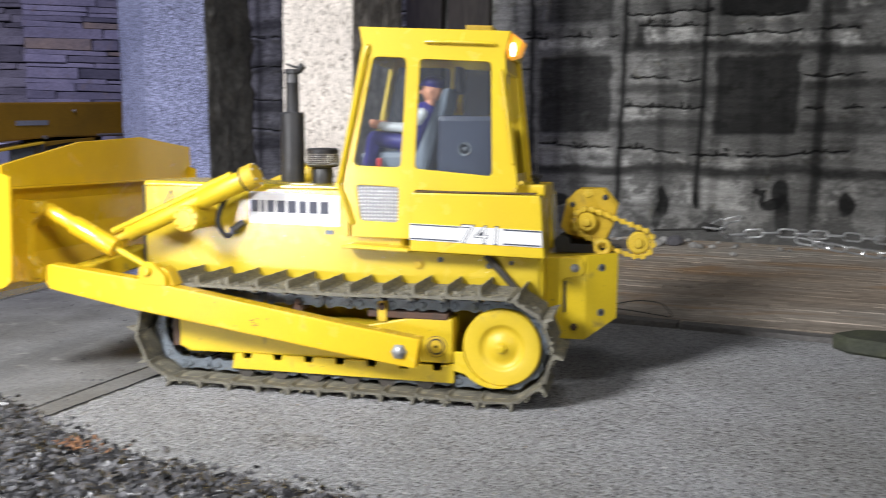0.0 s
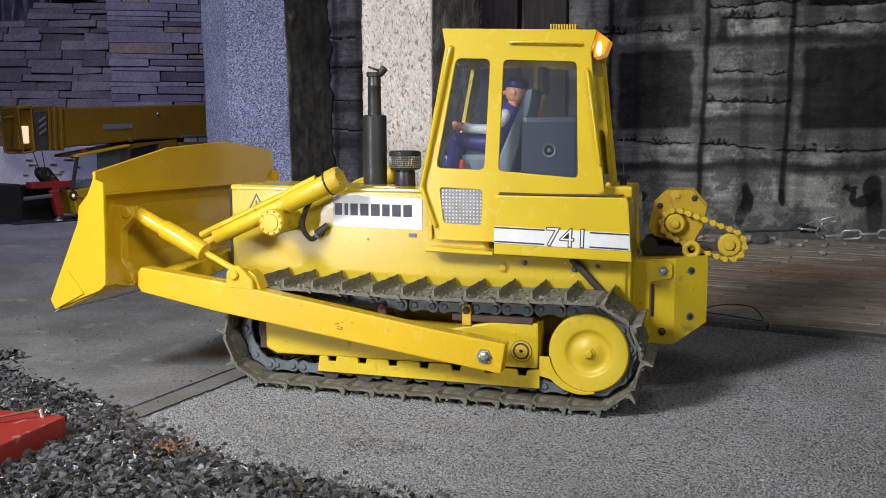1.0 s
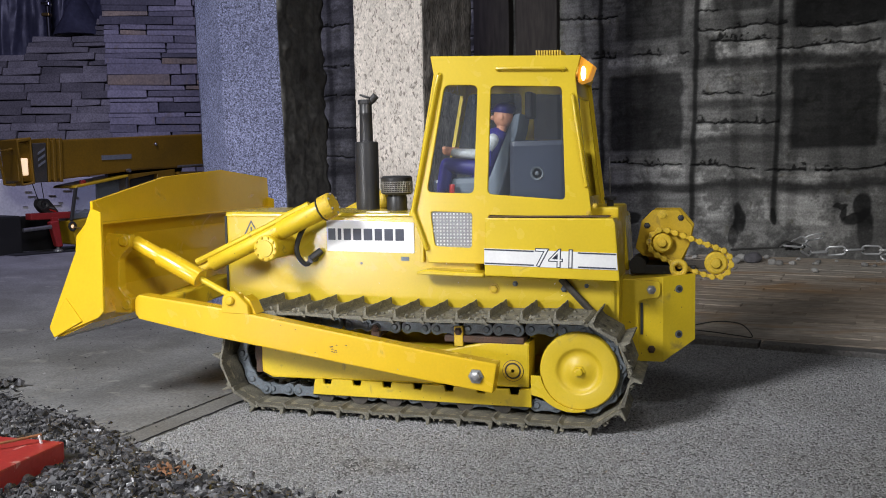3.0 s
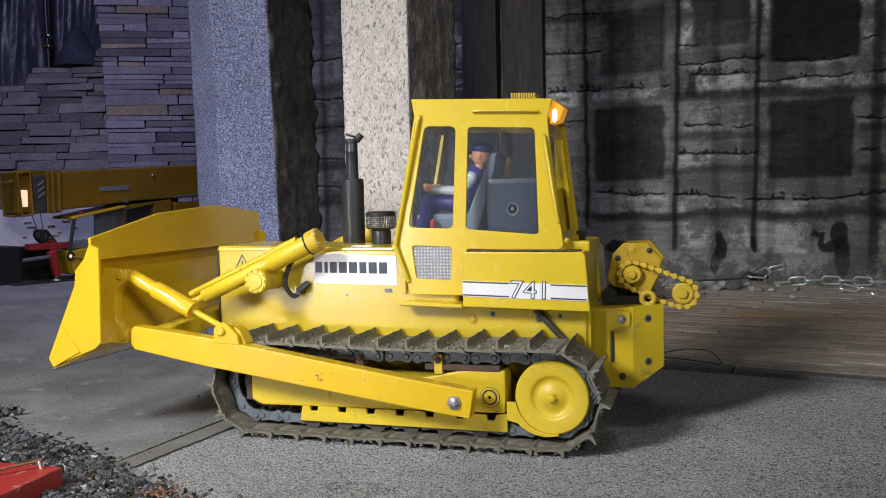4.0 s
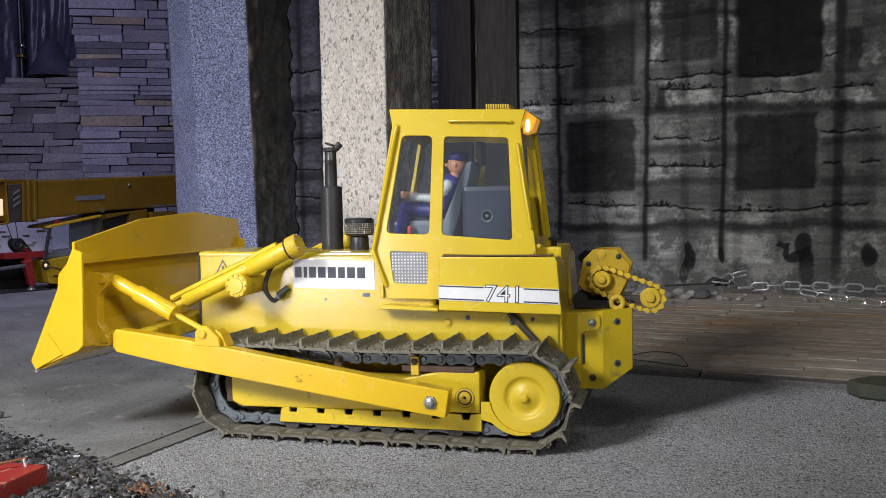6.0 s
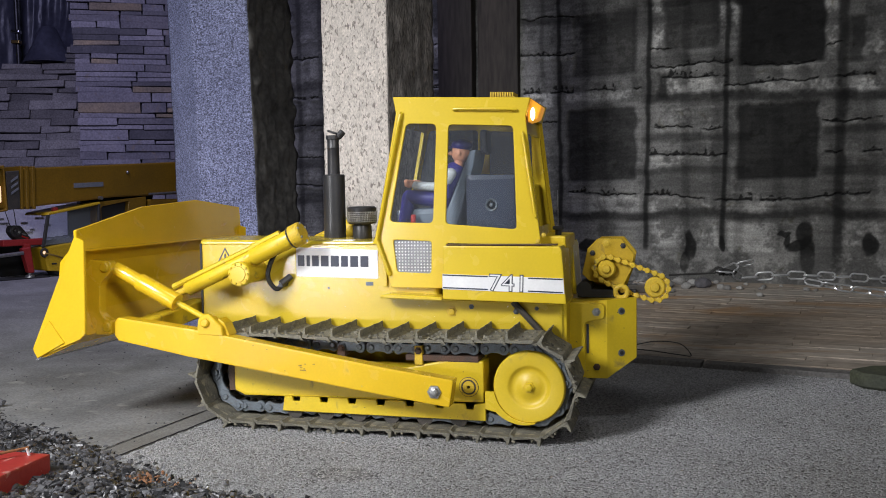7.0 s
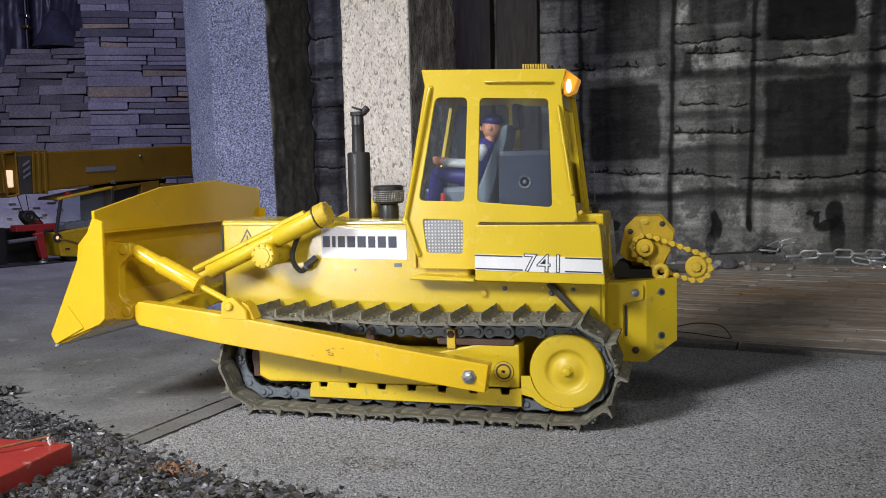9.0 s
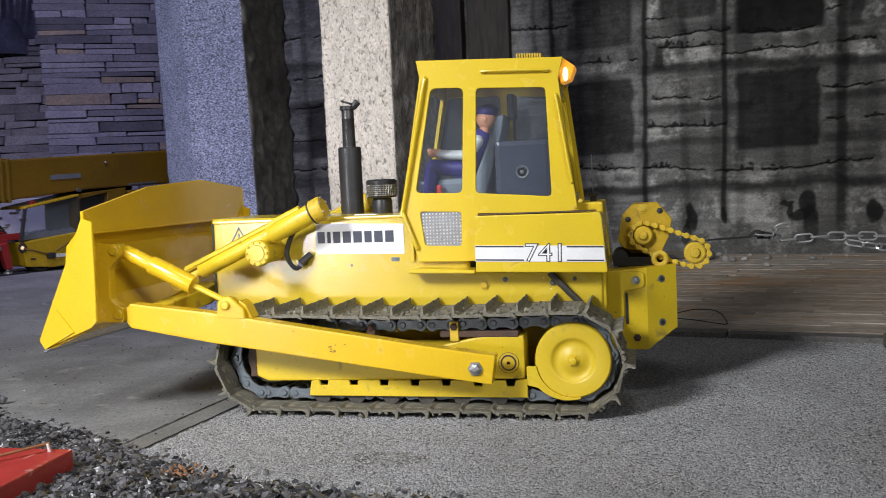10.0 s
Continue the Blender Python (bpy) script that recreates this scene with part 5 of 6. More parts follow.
box(-0.0165, 0.0065, 0.795, 0.797, 0.2865, 0.2905, 0.0, grid)
part("roof_grille", grid, YELLOW_DULL, cab)
lampy = part("work_lamp", bev(plate([(0.0240, 0.2848), (0.0265, 0.2845), (0.0365, 0.2770), (0.0325, 0.2665), (0.0240, 0.2640)], 0.7600, 0.7800, w=0), 0.0008, 1), AMBER, cab, "lit amber lamp")
part("bulb", ball((0.0285, 0.7594, 0.2710), 0.0042, (0.5, 0.3, 1.35)), BULB, lampy)
for x, z in ((0.0325, 0.1625), (0.0375, 0.1680)):
    bolt(x, 0.756, z, 0.0014, 0.001, YELLOW_DULL, cab)

# inside the cab
seat = part("seat", bev(plate([(-0.0470, 0.1700), (-0.0620, 0.1720), (-0.0325, 0.2425), (-0.0265, 0.2440), (-0.0290, 0.2290)], 0.781, 0.823, w=0), 0.0025, 2), SEAT, dozer)
part("cushion", box(-0.0880, -0.0500, 0.782, 0.826, 0.1620, 0.1915, 0.005), SEAT, seat)
console = part("rear_console", box(-0.0360, 0.0130, 0.776, far(0.776), 0.1615, 0.2215, 0.005), DARK_GREY, dozer)
part("speaker", lathe((-0.0120, 0.7762, 0.1940), (0, -1, 0), [(0.0058, 0), (0.0055, 0.0012), (0.0042, 0.0008), (0.0038, 0.0002), (0.0020, 0.0002), (0.0016, 0.0012), (0.0008, 0.0014)], 20), LINK, console, smooth=True)
part("headrest_bracket", box(-0.0260, -0.0195, 0.795, 0.815, 0.2400, 0.2620, 0.002), BLACK, seat)
lever = part("lever", join(rod((-0.085, 0.776, 0.170), (-0.0845, 0.776, 0.186), 0.0024, seg=10, w=0.0008), box(-0.088, -0.080, 0.7745, 0.7775, 0.163, 0.172, 0.0006)), RED, dozer, "red lever")
part("joystick", join(rod((-0.076, 0.828, 0.186), (-0.073, 0.828, 0.212), 0.0016, seg=8), ball((-0.073, 0.828, 0.216), 0.0042, (0.8, 0.8, 1.5))), BLACK, dozer)
part("dashboard", box(-0.106, -0.092, 0.79, 0.82, 0.1615, 0.190, 0.003), DARK_GREY, dozer)
part("steering_wheel", tube([(-0.094 + 0.004 * math.sin(a), 0.805 + 0.013 * math.cos(a), 0.201 + 0.008 * math.sin(a)) for a in np.linspace(0, 2 * math.pi, 20, endpoint=False)], 0.0014, 6, True), BLACK, dozer)

# side tank with its stripe
tank = part("tank", bev(plate([(-0.0490, 0.1130), (0.0580, 0.1105), (0.0575, 0.1180), (0.0545, 0.1555), (0.0530, 0.1590), (-0.0480, 0.1595)], 0.7420, 0.7900, w=0), 0.0012, 2), YELLOW, dozer)
part("tank", bev(plate([(-0.0490, 0.1130), (0.0580, 0.1105), (0.0575, 0.1180), (0.0545, 0.1555), (0.0530, 0.1590), (-0.0480, 0.1595)], far(0.7900), far(0.7420), w=0), 0.0012, 2), YELLOW, dozer)
part("rear_deck", box(-0.02, 0.0545, 0.770, far(0.770), 0.110, 0.1665, 0.002), YELLOW_SATIN, dozer)
stripe = part("stripe", plate([(-0.0488, 0.1220), (0.0566, 0.1192), (0.0558, 0.1322), (-0.0486, 0.1352)], 0.7414, 0.7422, w=0), STICKER, tank, "white stripe with dark lines and numerals")
for x0, x1 in ((-0.0484, -0.0085), (0.0262, 0.0554)):
    for z in (0.1338, 0.1228):
        k = lambda x: z - 0.0285 * (x + 0.0484)
        part("line", plate([(x0, k(x0)), (x1, k(x1)), (x1, k(x1) + 0.0011), (x0, k(x0) + 0.0011)], 0.7411, 0.7416, w=0), INK, stripe)
stand = Matrix.Translation((0.0090, 0.7413, 0.1271)) @ Matrix.Rotation(radians(90), 4, "X") @ Matrix.Rotation(radians(-1.6), 4, "Z")
for size, grow, m, y in ((0.0205, 0.00045, INK, 0.0), (0.0205, -0.00030, STICKER, 0.0002)):
    b = text_mesh("741", size, 0.0001, grow)
    b.transform(Matrix.Translation((0, -y, 0)) @ stand @ Matrix.Diagonal((1.12, 1, 1, 1)))
    part("number_print", b, m, stripe)
part("lip", box(-0.046, 0.050, 0.7440, 0.7560, 0.1597, 0.1606, 0.0003), RUST, tank)
bolt(0.043, 0.7440, 0.1570, 0.0016, 0.0008, LINK, tank)
part("step", bev(plate([(-0.1070, 0.1130), (-0.0500, 0.1115), (-0.0500, 0.1145), (-0.0990, 0.1170), (-0.1060, 0.1155)], 0.7430, 0.7660, w=0), 0.0008, 1), YELLOW, dozer)
for x, z, r in ((-0.046, 0.1030, 0.0032), (-0.028, 0.1075, 0.0016), (0.012, 0.1040, 0.0018), (0.030, 0.1070, 0.0013)):
    bolt(x, 0.7622, z - 0.003, r, 0.0025, YELLOW_DULL if r > 0.002 else LINK)
part("stay", rod((0.010, 0.758, 0.110), (0.040, 0.758, 0.078), 0.0029, seg=8), DARK_STEEL, dozer)
for k, (x, z) in enumerate(((-0.163, 0.1195),)):
    bolt(x, 0.762, z, 0.0008, 0.0004, LINK)

# antenna
ant = part("antenna_cap", lathe((0.046, 0.786, 0.1660), (0, 0, 1), [(0.0028, 0), (0.0028, 0.005), (0.0050, 0.0055), (0.0052, 0.0075), (0.0042, 0.0085)], 16), BLACK, dozer)
part("antenna", rod((0.046, 0.786, 0.173), (0.0455, 0.786, 0.206), 0.0005, seg=6), ZINC, ant)

# lift cylinders, near and far
for side in (0, 1):
    f = far if side else (lambda y: y)
    y = 0.738
    axis = Vector((0.126, 0, 0.056)).normalized()
    at = lambda d, dy=0.0: (-0.305 + axis.x * d, f(y + dy), 0.115 + axis.z * d)
    lift = part("lift_cylinder", rod(at(0.086), at(0.134), 0.0086, seg=28, w=0.0008), YELLOW_SATIN, dozer, smooth=True)
    part("cylinder_head", lathe(at(0.132), axis, [(0.0104, -0.002), (0.0104, 0.007), (0.0094, 0.0085), (0.0030, 0.0088)], 28), YELLOW_DULL, lift, smooth=True)
    part("seal_ring", lathe(at(0.1285), axis, [(0.0106, 0), (0.0106, 0.0009)], 28), RUBBER, lift)
    for k in range(6):
        a = math.pi * k / 3
        part("stud", ball(Vector(at(0.1408)) + Vector((-axis.z * 0.0085 * math.cos(a), 0.0085 * math.sin(a), axis.x * 0.0085 * math.cos(a))), 0.0013, seg=8), ZINC, lift)
    part("cylinder_sleeve", rod(at(0.012), at(0.088), 0.0070, seg=24, w=0.0006), YELLOW_SATIN, lift, smooth=True)
    part("cylinder_pipe", tube([Vector(at(d, -0.003)) + Vector((-0.0024, 0, 0.0066 if d < 0.09 else 0.0076)) for d in (0.000, 0.03, 0.06, 0.088, 0.095, 0.120)], 0.0029, 8), YELLOW_SATIN, lift, smooth=True)
    part("rod_end", join(rod(at(-0.012), at(0.014), 0.0035, seg=12), lathe((at(-0.012)[0], f(y) - 0.005, at(-0.012)[2]), (0, 1, 0), [(0.0068, 0), (0.0068, 0.010)], 18)), YELLOW_DULL, lift)
    ty = f(0.7235)
    trun = part("trunnion", lathe((-0.2340, f(0.762), 0.1350), (0, f(0.7235) - f(0.762), 0), [(0.0100, 0), (0.0100, 0.0300), (0.0112, 0.0315), (0.0112, 0.0372), (0.0103, 0.0385), (0.0072, 0.0386), (0.0068, 0.0395), (0.0020, 0.0396)], 28), YELLOW_SATIN, lift, smooth=True)
    for k in range(10):
        a = 2 * math.pi * k / 10
        part("stud", ball((-0.2340 + 0.0092 * math.cos(a), f(0.7232), 0.1350 + 0.0092 * math.sin(a)), 0.0012, seg=8), YELLOW_DULL, trun)
part("hose", tube(curve_pts([(-0.196, 0.752, 0.1600), (-0.207, 0.748, 0.1540), (-0.2150, 0.747, 0.1400), (-0.2165, 0.748, 0.1280), (-0.2110, 0.752, 0.1190), (-0.2060, 0.757, 0.1240), (-0.1990, 0.761, 0.1300)], 6), 0.0022, 8), RUBBER, dozer, smooth=True)
part("hose_fitting", join(rod((-0.2065, 0.752, 0.1235), (-0.2000, 0.760, 0.1300), 0.0032, seg=8), rod((-0.2060, 0.762, 0.1230), (-0.2060, 0.752, 0.1230), 0.0028, seg=8)), BLACK, dozer)

rng0 = random.Random(17)
# blade
prof = [(-0.3990, 0.0655), (-0.3890, 0.0800), (-0.3800, 0.1000), (-0.3745, 0.1250), (-0.3710, 0.1500), (-0.3560, 0.1660)]
back = [(-0.3535, 0.1600), (-0.3600, 0.1480), (-0.3640, 0.1250), (-0.3630, 0.1050), (-0.3540, 0.0850), (-0.3620, 0.0780), (-0.3900, 0.0660)]
blade = part("blade", plate(prof + back, 0.6600, far(0.6600), w=0), BOUNCE_GOLD, dozer, "yellow dozer blade, raised off the ground")
end = [(-0.3445, 0.1690), (-0.3540, 0.1725), (-0.4010, 0.0735), (-0.3955, 0.0660), (-0.3520, 0.0830), (-0.3465, 0.0880), (-0.3452, 0.1250)]
for y in (0.6570, far(0.6602)):
    plate_ = part("end_plate", plate(end, y, y + 0.0032, w=0.0005), YELLOW_ARM, blade)
    part("corner_bit", bev(plate([(-0.3995, 0.0725), (-0.3955, 0.0655), (-0.3670, 0.0800), (-0.3820, 0.0990)], y - 0.0012 if y < Y0 else y + 0.003, y + 0.0005 if y < Y0 else y + 0.0045, w=0), 0.0004, 1), YELLOW_ARM, plate_)
part("spill_guard", bev(plate([(0.6572, 0.1600), (0.6572, 0.1780), (0.7557, 0.1966), (0.8535, 0.2024), (far(0.6590), 0.1930), (far(0.6572), 0.1740), (far(0.6572), 0.1600)], -0.3545, -0.3515, axis="x", w=0), 0.0005, 1), BOUNCE_GOLD, blade)
part("guard_ledge", box(-0.3560, -0.3485, 0.6590, far(0.6590), 0.1590, 0.1612, 0.0006), BOUNCE_GOLD, blade)
part("cutting_edge", bev(plate([(-0.4020, 0.0630), (-0.3990, 0.0620), (-0.3850, 0.0700), (-0.3880, 0.0725)], 0.6605, far(0.6605), w=0), 0.0004, 1), ZINC, blade)
for y in (0.683, far(0.692)):
    bracket = part("bracket", plate(rounded([(-0.3640, 0.1510), (-0.3375, 0.1490), (-0.3370, 0.1400), (-0.3440, 0.1340), (-0.3490, 0.1290), (-0.3500, 0.1040), (-0.3450, 0.0980), (-0.3385, 0.0960), (-0.3385, 0.0860), (-0.3400, 0.0835), (-0.3640, 0.0830)], 0.003, 3), y, y + 0.009, w=0.0006), YELLOW_ARM, blade)
    for z in (0.1440, 0.0905):
        part("pin", lathe((-0.3432, y + 0.001 if y < Y0 else y + 0.008, z), (0, -1 if y < Y0 else 1, 0), [(0.0045, 0), (0.0045, 0.0022), (0.0036, 0.0032), (0.0010, 0.0033)], 18), YELLOW_ARM, bracket, smooth=True)

# push arms and tilt rams
for side in (0, 1):
    f = far if side else (lambda y: y)
    lo, hi = sorted((f(0.684), f(0.698)))
    arm = part("push_arm", bev(plate([(-0.3330, 0.0990), (-0.2600, 0.0905), (-0.0810, 0.0625), (-0.0255, 0.0548), (-0.0290, 0.0325), (-0.0810, 0.0395), (-0.2640, 0.0662), (-0.3330, 0.0785), (-0.3365, 0.0830), (-0.3365, 0.0945)], lo, hi, w=0), 0.0012, 2), YELLOW_ARM, dozer)
    bolt(-0.0412, f(0.684), 0.0450, 0.0039, 0.0040, ZINC, arm, d=(0, -1 if side == 0 else 1, 0))
    if side == 0:
        for k in range(9):
            x = -0.1660 + rng0.uniform(0, 0.022)
            z = 0.0905 - 0.1565 * (x + 0.260) - rng0.uniform(0.004, 0.012) - 0.004
            part("paint_chip", plate([(x + rng0.uniform(0.0005, 0.0014) * math.cos(a), z + rng0.uniform(0.0002, 0.0006) * math.sin(a)) for a in np.linspace(0, 5.6, 7)], 0.6838, 0.6842, w=0), RUST, arm)
    if side == 0:
        for k in range(7):
            x = rng0.uniform(-0.325, -0.035)
            top_z = 0.0975 - 0.1455 * (x + 0.325)
            z = top_z - (rng0.uniform(0.001, 0.003) if k % 2 else rng0.uniform(0.017, 0.0195))
            r = rng0.uniform(0.0003, 0.0007)
            part("paint_chip", plate([(x + r * rng0.uniform(0.6, 1.6) * math.cos(a), z + r * rng0.uniform(0.3, 0.7) * math.sin(a)) for a in np.linspace(0, 5.6, 7)], 0.6838, 0.6842, w=0), RUST if k % 3 else ZINC, arm)
    lug = part("lug", bev(plate([(-0.2540, 0.0860), (-0.2530, 0.0985), (-0.2480, 0.1035), (-0.2420, 0.1040), (-0.2300, 0.0930), (-0.2290, 0.0850)], *sorted((f(0.6835), f(0.6885))), w=0), 0.0008, 1), YELLOW_ARM, arm)
    part("lug_web", bev(plate([(-0.2360, 0.0860), (-0.2360, 0.1000), (-0.2300, 0.0960), (-0.2250, 0.0850)], *sorted((f(0.688), f(0.702))), w=0), 0.0006, 1), YELLOW_ARM, arm)
    part("pin", lathe((-0.2455, f(0.6835), 0.0965), (0, f(0.6) - f(0.7), 0), [(0.0038, 0), (0.0038, 0.0018), (0.0028, 0.0028), (0.0008, 0.0029)], 18), YELLOW_ARM, lug, smooth=True)
    a, b = Vector((-0.3430, f(0.6935), 0.1440)), Vector((-0.2455, f(0.6935), 0.0965))
    d = (b - a).normalized()
    ram = part("tilt_ram", rod(a + d * 0.031, a + d * 0.072, 0.0078, seg=24, w=0.0006), YELLOW_ARM, dozer, smooth=True)
    part("ram_neck", rod(a + d * 0.004, a + d * 0.036, 0.0062, seg=20, w=0.0008), YELLOW_ARM, ram, smooth=True)
    part("ram_rod", rod(a + d * 0.070, b - d * 0.003, 0.0026, seg=12), YELLOW_SATIN, ram, smooth=True)
    part("ram_eye", rod((b.x, f(0.6895), b.z), (b.x, f(0.6985), b.z), 0.0048, seg=16), YELLOW_ARM, ram, smooth=True)
    p, q = Vector((-0.318, f(0.697), 0.0870)), Vector((-0.316, f(0.795), 0.0960))
    bm = fresh()
    vs = [bm.verts.new(e + Vector((s * 0.009, 0.0, t))) for e in (p, q) for s in (-1, 1) for t in (-0.008, 0.008)]
    bmesh.ops.convex_hull(bm, input=vs)
    part("brace", bev(bm, 0.001, 1), YELLOW_SATIN, arm)

# undercarriage, near and far
TRACK_R, PITCH_N = 0.0385, 30
A, B = Vector((0.0305, 0.0450)), Vector((-0.2270, 0.0450))


def on_loop(s, r):
    """The place and turn at share s of the track's loop, at distance r from the wheels' centres."""
    span = (A - B).length
    total = 2 * span + 2 * math.pi * TRACK_R
    d = (s % 1.0) * total
    if d < span:
        x = A.x - d
        sag = -0.0022 * math.sin(math.pi * d / span) ** 2 + 0.0012
        return Vector((x, A.y + r + sag)), 0.0
    d -= span
    if d < math.pi * TRACK_R:
        t = d / TRACK_R
        return B + Vector((-math.sin(t), math.cos(t))) * r, t
    d -= math.pi * TRACK_R
    if d < span:
        return Vector((B.x + d, B.y - r)), math.pi
    t = (d - span) / TRACK_R
    return A + Vector((math.sin(t), -math.cos(t))) * r, math.pi + t


rng = random.Random(4)
for side in (0, 1):
    f = far if side else (lambda y: y)
    y_in, y_out = 0.7600, 0.7000
    core = fresh()
    for k in range(PITCH_N):
        for half in (-0.0074, 0.0074):
            c, t = on_loop((k + 0.18) / PITCH_N + half / 0.757, TRACK_R - 0.0096)
            rod((c.x, f(0.7215), c.y), (c.x, f(0.7400), c.y), 0.0026, seg=10, bm=core)
    track = part("track", core, DARK_STEEL, dozer, "muddy steel crawler track")
    # one shoe at the origin: x along the loop, z outwards, with a tall rib and a bent lip
    lo, hi = sorted((f(y_out), f(y_in)))
    sh = plate([(-0.0150, -0.0026), (-0.0136, -0.0030), (-0.0108, -0.0012), (0.0100, -0.0010), (0.0132, -0.0006), (0.0130, 0.0024), (0.0122, 0.0078), (0.0111, 0.0080), (0.0104, 0.0026), (0.0072, 0.0010), (-0.0112, 0.0010), (-0.0144, -0.0012)], lo, hi, w=0)
    sh.transform(Matrix.Diagonal((0.92, 1, 1, 1)))
    bmesh.ops.subdivide_edges(sh, edges=[e for e in sh.edges if e.calc_length() > 0.02], cuts=13, use_grid_fill=True)
    for v in sh.verts:
        edge_k = 1.1 if abs(v.co.y - f(y_out)) < 0.004 else 0.6
        v.co += Vector((noise.noise(v.co * 420), 0.9 * noise.noise(v.co * 380 + Vector((9, 0, 0))), 0.7 * noise.noise(v.co * 420 + Vector((0, 7, 0))))) * 0.0011 * edge_k
    for yy in (0.7190, 0.7420):
        for x in (-0.006, 0.002):
            join(sh, lathe((x, f(yy), 0.001), (0, 0, 1), [(0.0017, 0), (0.0017, 0.0012), (0.0008, 0.0014)], 6))
    first = part("shoe", sh, MUD)
    shapes = []
    for inset in (0.0, 0.0016):
        lk = fresh()
        capsule = [(-0.0074 + 0.0054 * math.cos(a), 0.0054 * math.sin(a)) for a in np.linspace(math.pi / 2, 3 * math.pi / 2, 9)] + [(-0.003, -0.0036), (0.003, -0.0036)] + [(0.0074 + 0.0054 * math.cos(a), 0.0054 * math.sin(a)) for a in np.linspace(-math.pi / 2, math.pi / 2, 9)] + [(0.003, 0.0042), (-0.003, 0.0042)]
        join(lk, plate(capsule, *sorted((f(0.7192 + inset), f(0.7222 + inset))), w=0.0005))
        for x in (-0.0074, 0.0074):
            join(lk, lathe((x, f(0.7198 + inset), 0.0), (0, f(0) - f(1), 0), [(0.0027, 0), (0.0027, 0.0013), (0.0020, 0.0020), (0.0006, 0.0020)], 12))
        shapes.append(part("link", lk, LINK))
    for k in range(PITCH_N):
        s = (k + 0.18) / PITCH_N
        c, t = on_loop(s, TRACK_R)
        base = ROOT[dozer.name]
        wob = rng.uniform(-0.045, 0.045)
        # the loop runs forwards on top, so the local x axis points along -x there
        m = Matrix.Translation(Vector((c.x, 0, c.y)) - base) @ Matrix.Rotation(-t + wob, 4, "Y") @ Matrix.Diagonal((-1, 1, 1, 1))
        share(first, m, track)
        c, t = on_loop(s, TRACK_R - 0.0096)
        share(shapes[k % 2], Matrix.Translation(Vector((c.x, 0, c.y)) - base) @ Matrix.Rotation(-t, 4, "Y"), track)
    clods = fresh()
    for k in range(220):
        s = rng.random()
        c, t = on_loop(s, TRACK_R + rng.uniform(0.0002, 0.0035))
        b = fresh()
        bmesh.ops.create_icosphere(b, subdivisions=1, radius=rng.uniform(0.0007, 0.0019))
        for v in b.verts:
            v.co *= rng.uniform(0.6, 1.4)
        yy = y_out + abs(rng.gauss(0, 0.004)) if k % 3 else rng.uniform(y_out, y_in)
        join(clods, b, Matrix.Translation((c.x, f(yy), c.y)))
    part("mud", clods, MUD, track, kind="stuff")
    for o in (first, *shapes):
        bpy.data.objects.remove(o)
    # frame
    lo, hi = sorted((f(0.7180), f(0.7420)))
    frame_ = part("track_frame", bev(plate([(-0.2380, 0.0570), (-0.2380, 0.0310), (-0.2280, 0.0265), (-0.0080, 0.0295), (-0.0080, 0.0645), (-0.0400, 0.0645), (-0.0750, 0.0570)], lo, hi, w=0), 0.0016, 2), YELLOW_SATIN, dozer, "yellow track frame with worn edges")
    part("rust_end", box(-0.2440, -0.2375, lo + 0.001, hi - 0.001, 0.0300, 0.0560, 0.001), RUST, frame_)
    rail = [(-0.1900, 0.0150), (-0.0060, 0.0150), (-0.0060, 0.0300)]
    for k in range(6, -1, -1):
        x = -0.1790 + k * 0.0262
        rail += [(x + 0.0062, 0.0285), (x + 0.0052, 0.0240), (x - 0.0008, 0.0240), (x - 0.0018, 0.0285)]
    rail += [(-0.1880, 0.0275)]
    part("roller_guard", plate(rail, *sorted((f(0.7150), f(0.7180))), w=0.0004), YELLOW_SATIN, frame_)
    part("grease_top", box(-0.076, -0.012, lo - 0.0006, hi + 0.0006, 0.0632, 0.0686, 0.0012), RUST, frame_)
    for x in (-0.0640, -0.1340):
        r_ = part("carrier_roller", rod((x, f(0.722), 0.0690), (x, f(0.738), 0.0690), 0.0050, seg=14), RUST, frame_)
        part("roller_post", box(x - 0.0035, x + 0.0035, *sorted((f(0.7165), f(0.7215))), 0.0600, 0.0760 if x > -0.1 else 0.0700, 0.0006), YELLOW_DULL if x > -0.1 else RUST, frame_)
        bolt(x, f(0.7165), 0.0720, 0.0022, 0.0015, RUST, frame_, d=(0, -1 if side == 0 else 1, 0))
    out = (0, -1 if side == 0 else 1, 0)
    part("boss_gap", lathe((-0.0208, f(0.7182), 0.0425), out, [(0.0084, 0), (0.0084, 0.0006), (0.0070, 0.0008)], 22), DARK_STEEL, frame_)
    part("boss", lathe((-0.0208, f(0.7182), 0.0425), out, [(0.0080, 0), (0.0080, 0.0010), (0.0066, 0.0012), (0.0062, 0.0004), (0.0052, 0.0004), (0.0050, 0.0016), (0.0015, 0.0018), (0.0012, 0.0008)], 22), YELLOW_DULL, frame_, smooth=True)
    for k in range(6):
        x = -0.18 + k * 0.030
        part("track_roller", rod((x, f(0.719), 0.0150), (x, f(0.741), 0.0150), 0.0075, seg=14), DARK_STEEL, frame_)
    part("idler", lathe((B.x, f(0.7240), B.y), (0, f(1) - f(0), 0), [(0.0160, 0), (0.0215, 0.001), (0.0215, 0.012), (0.0160, 0.013)], 32), DARK_STEEL, dozer, smooth=True)
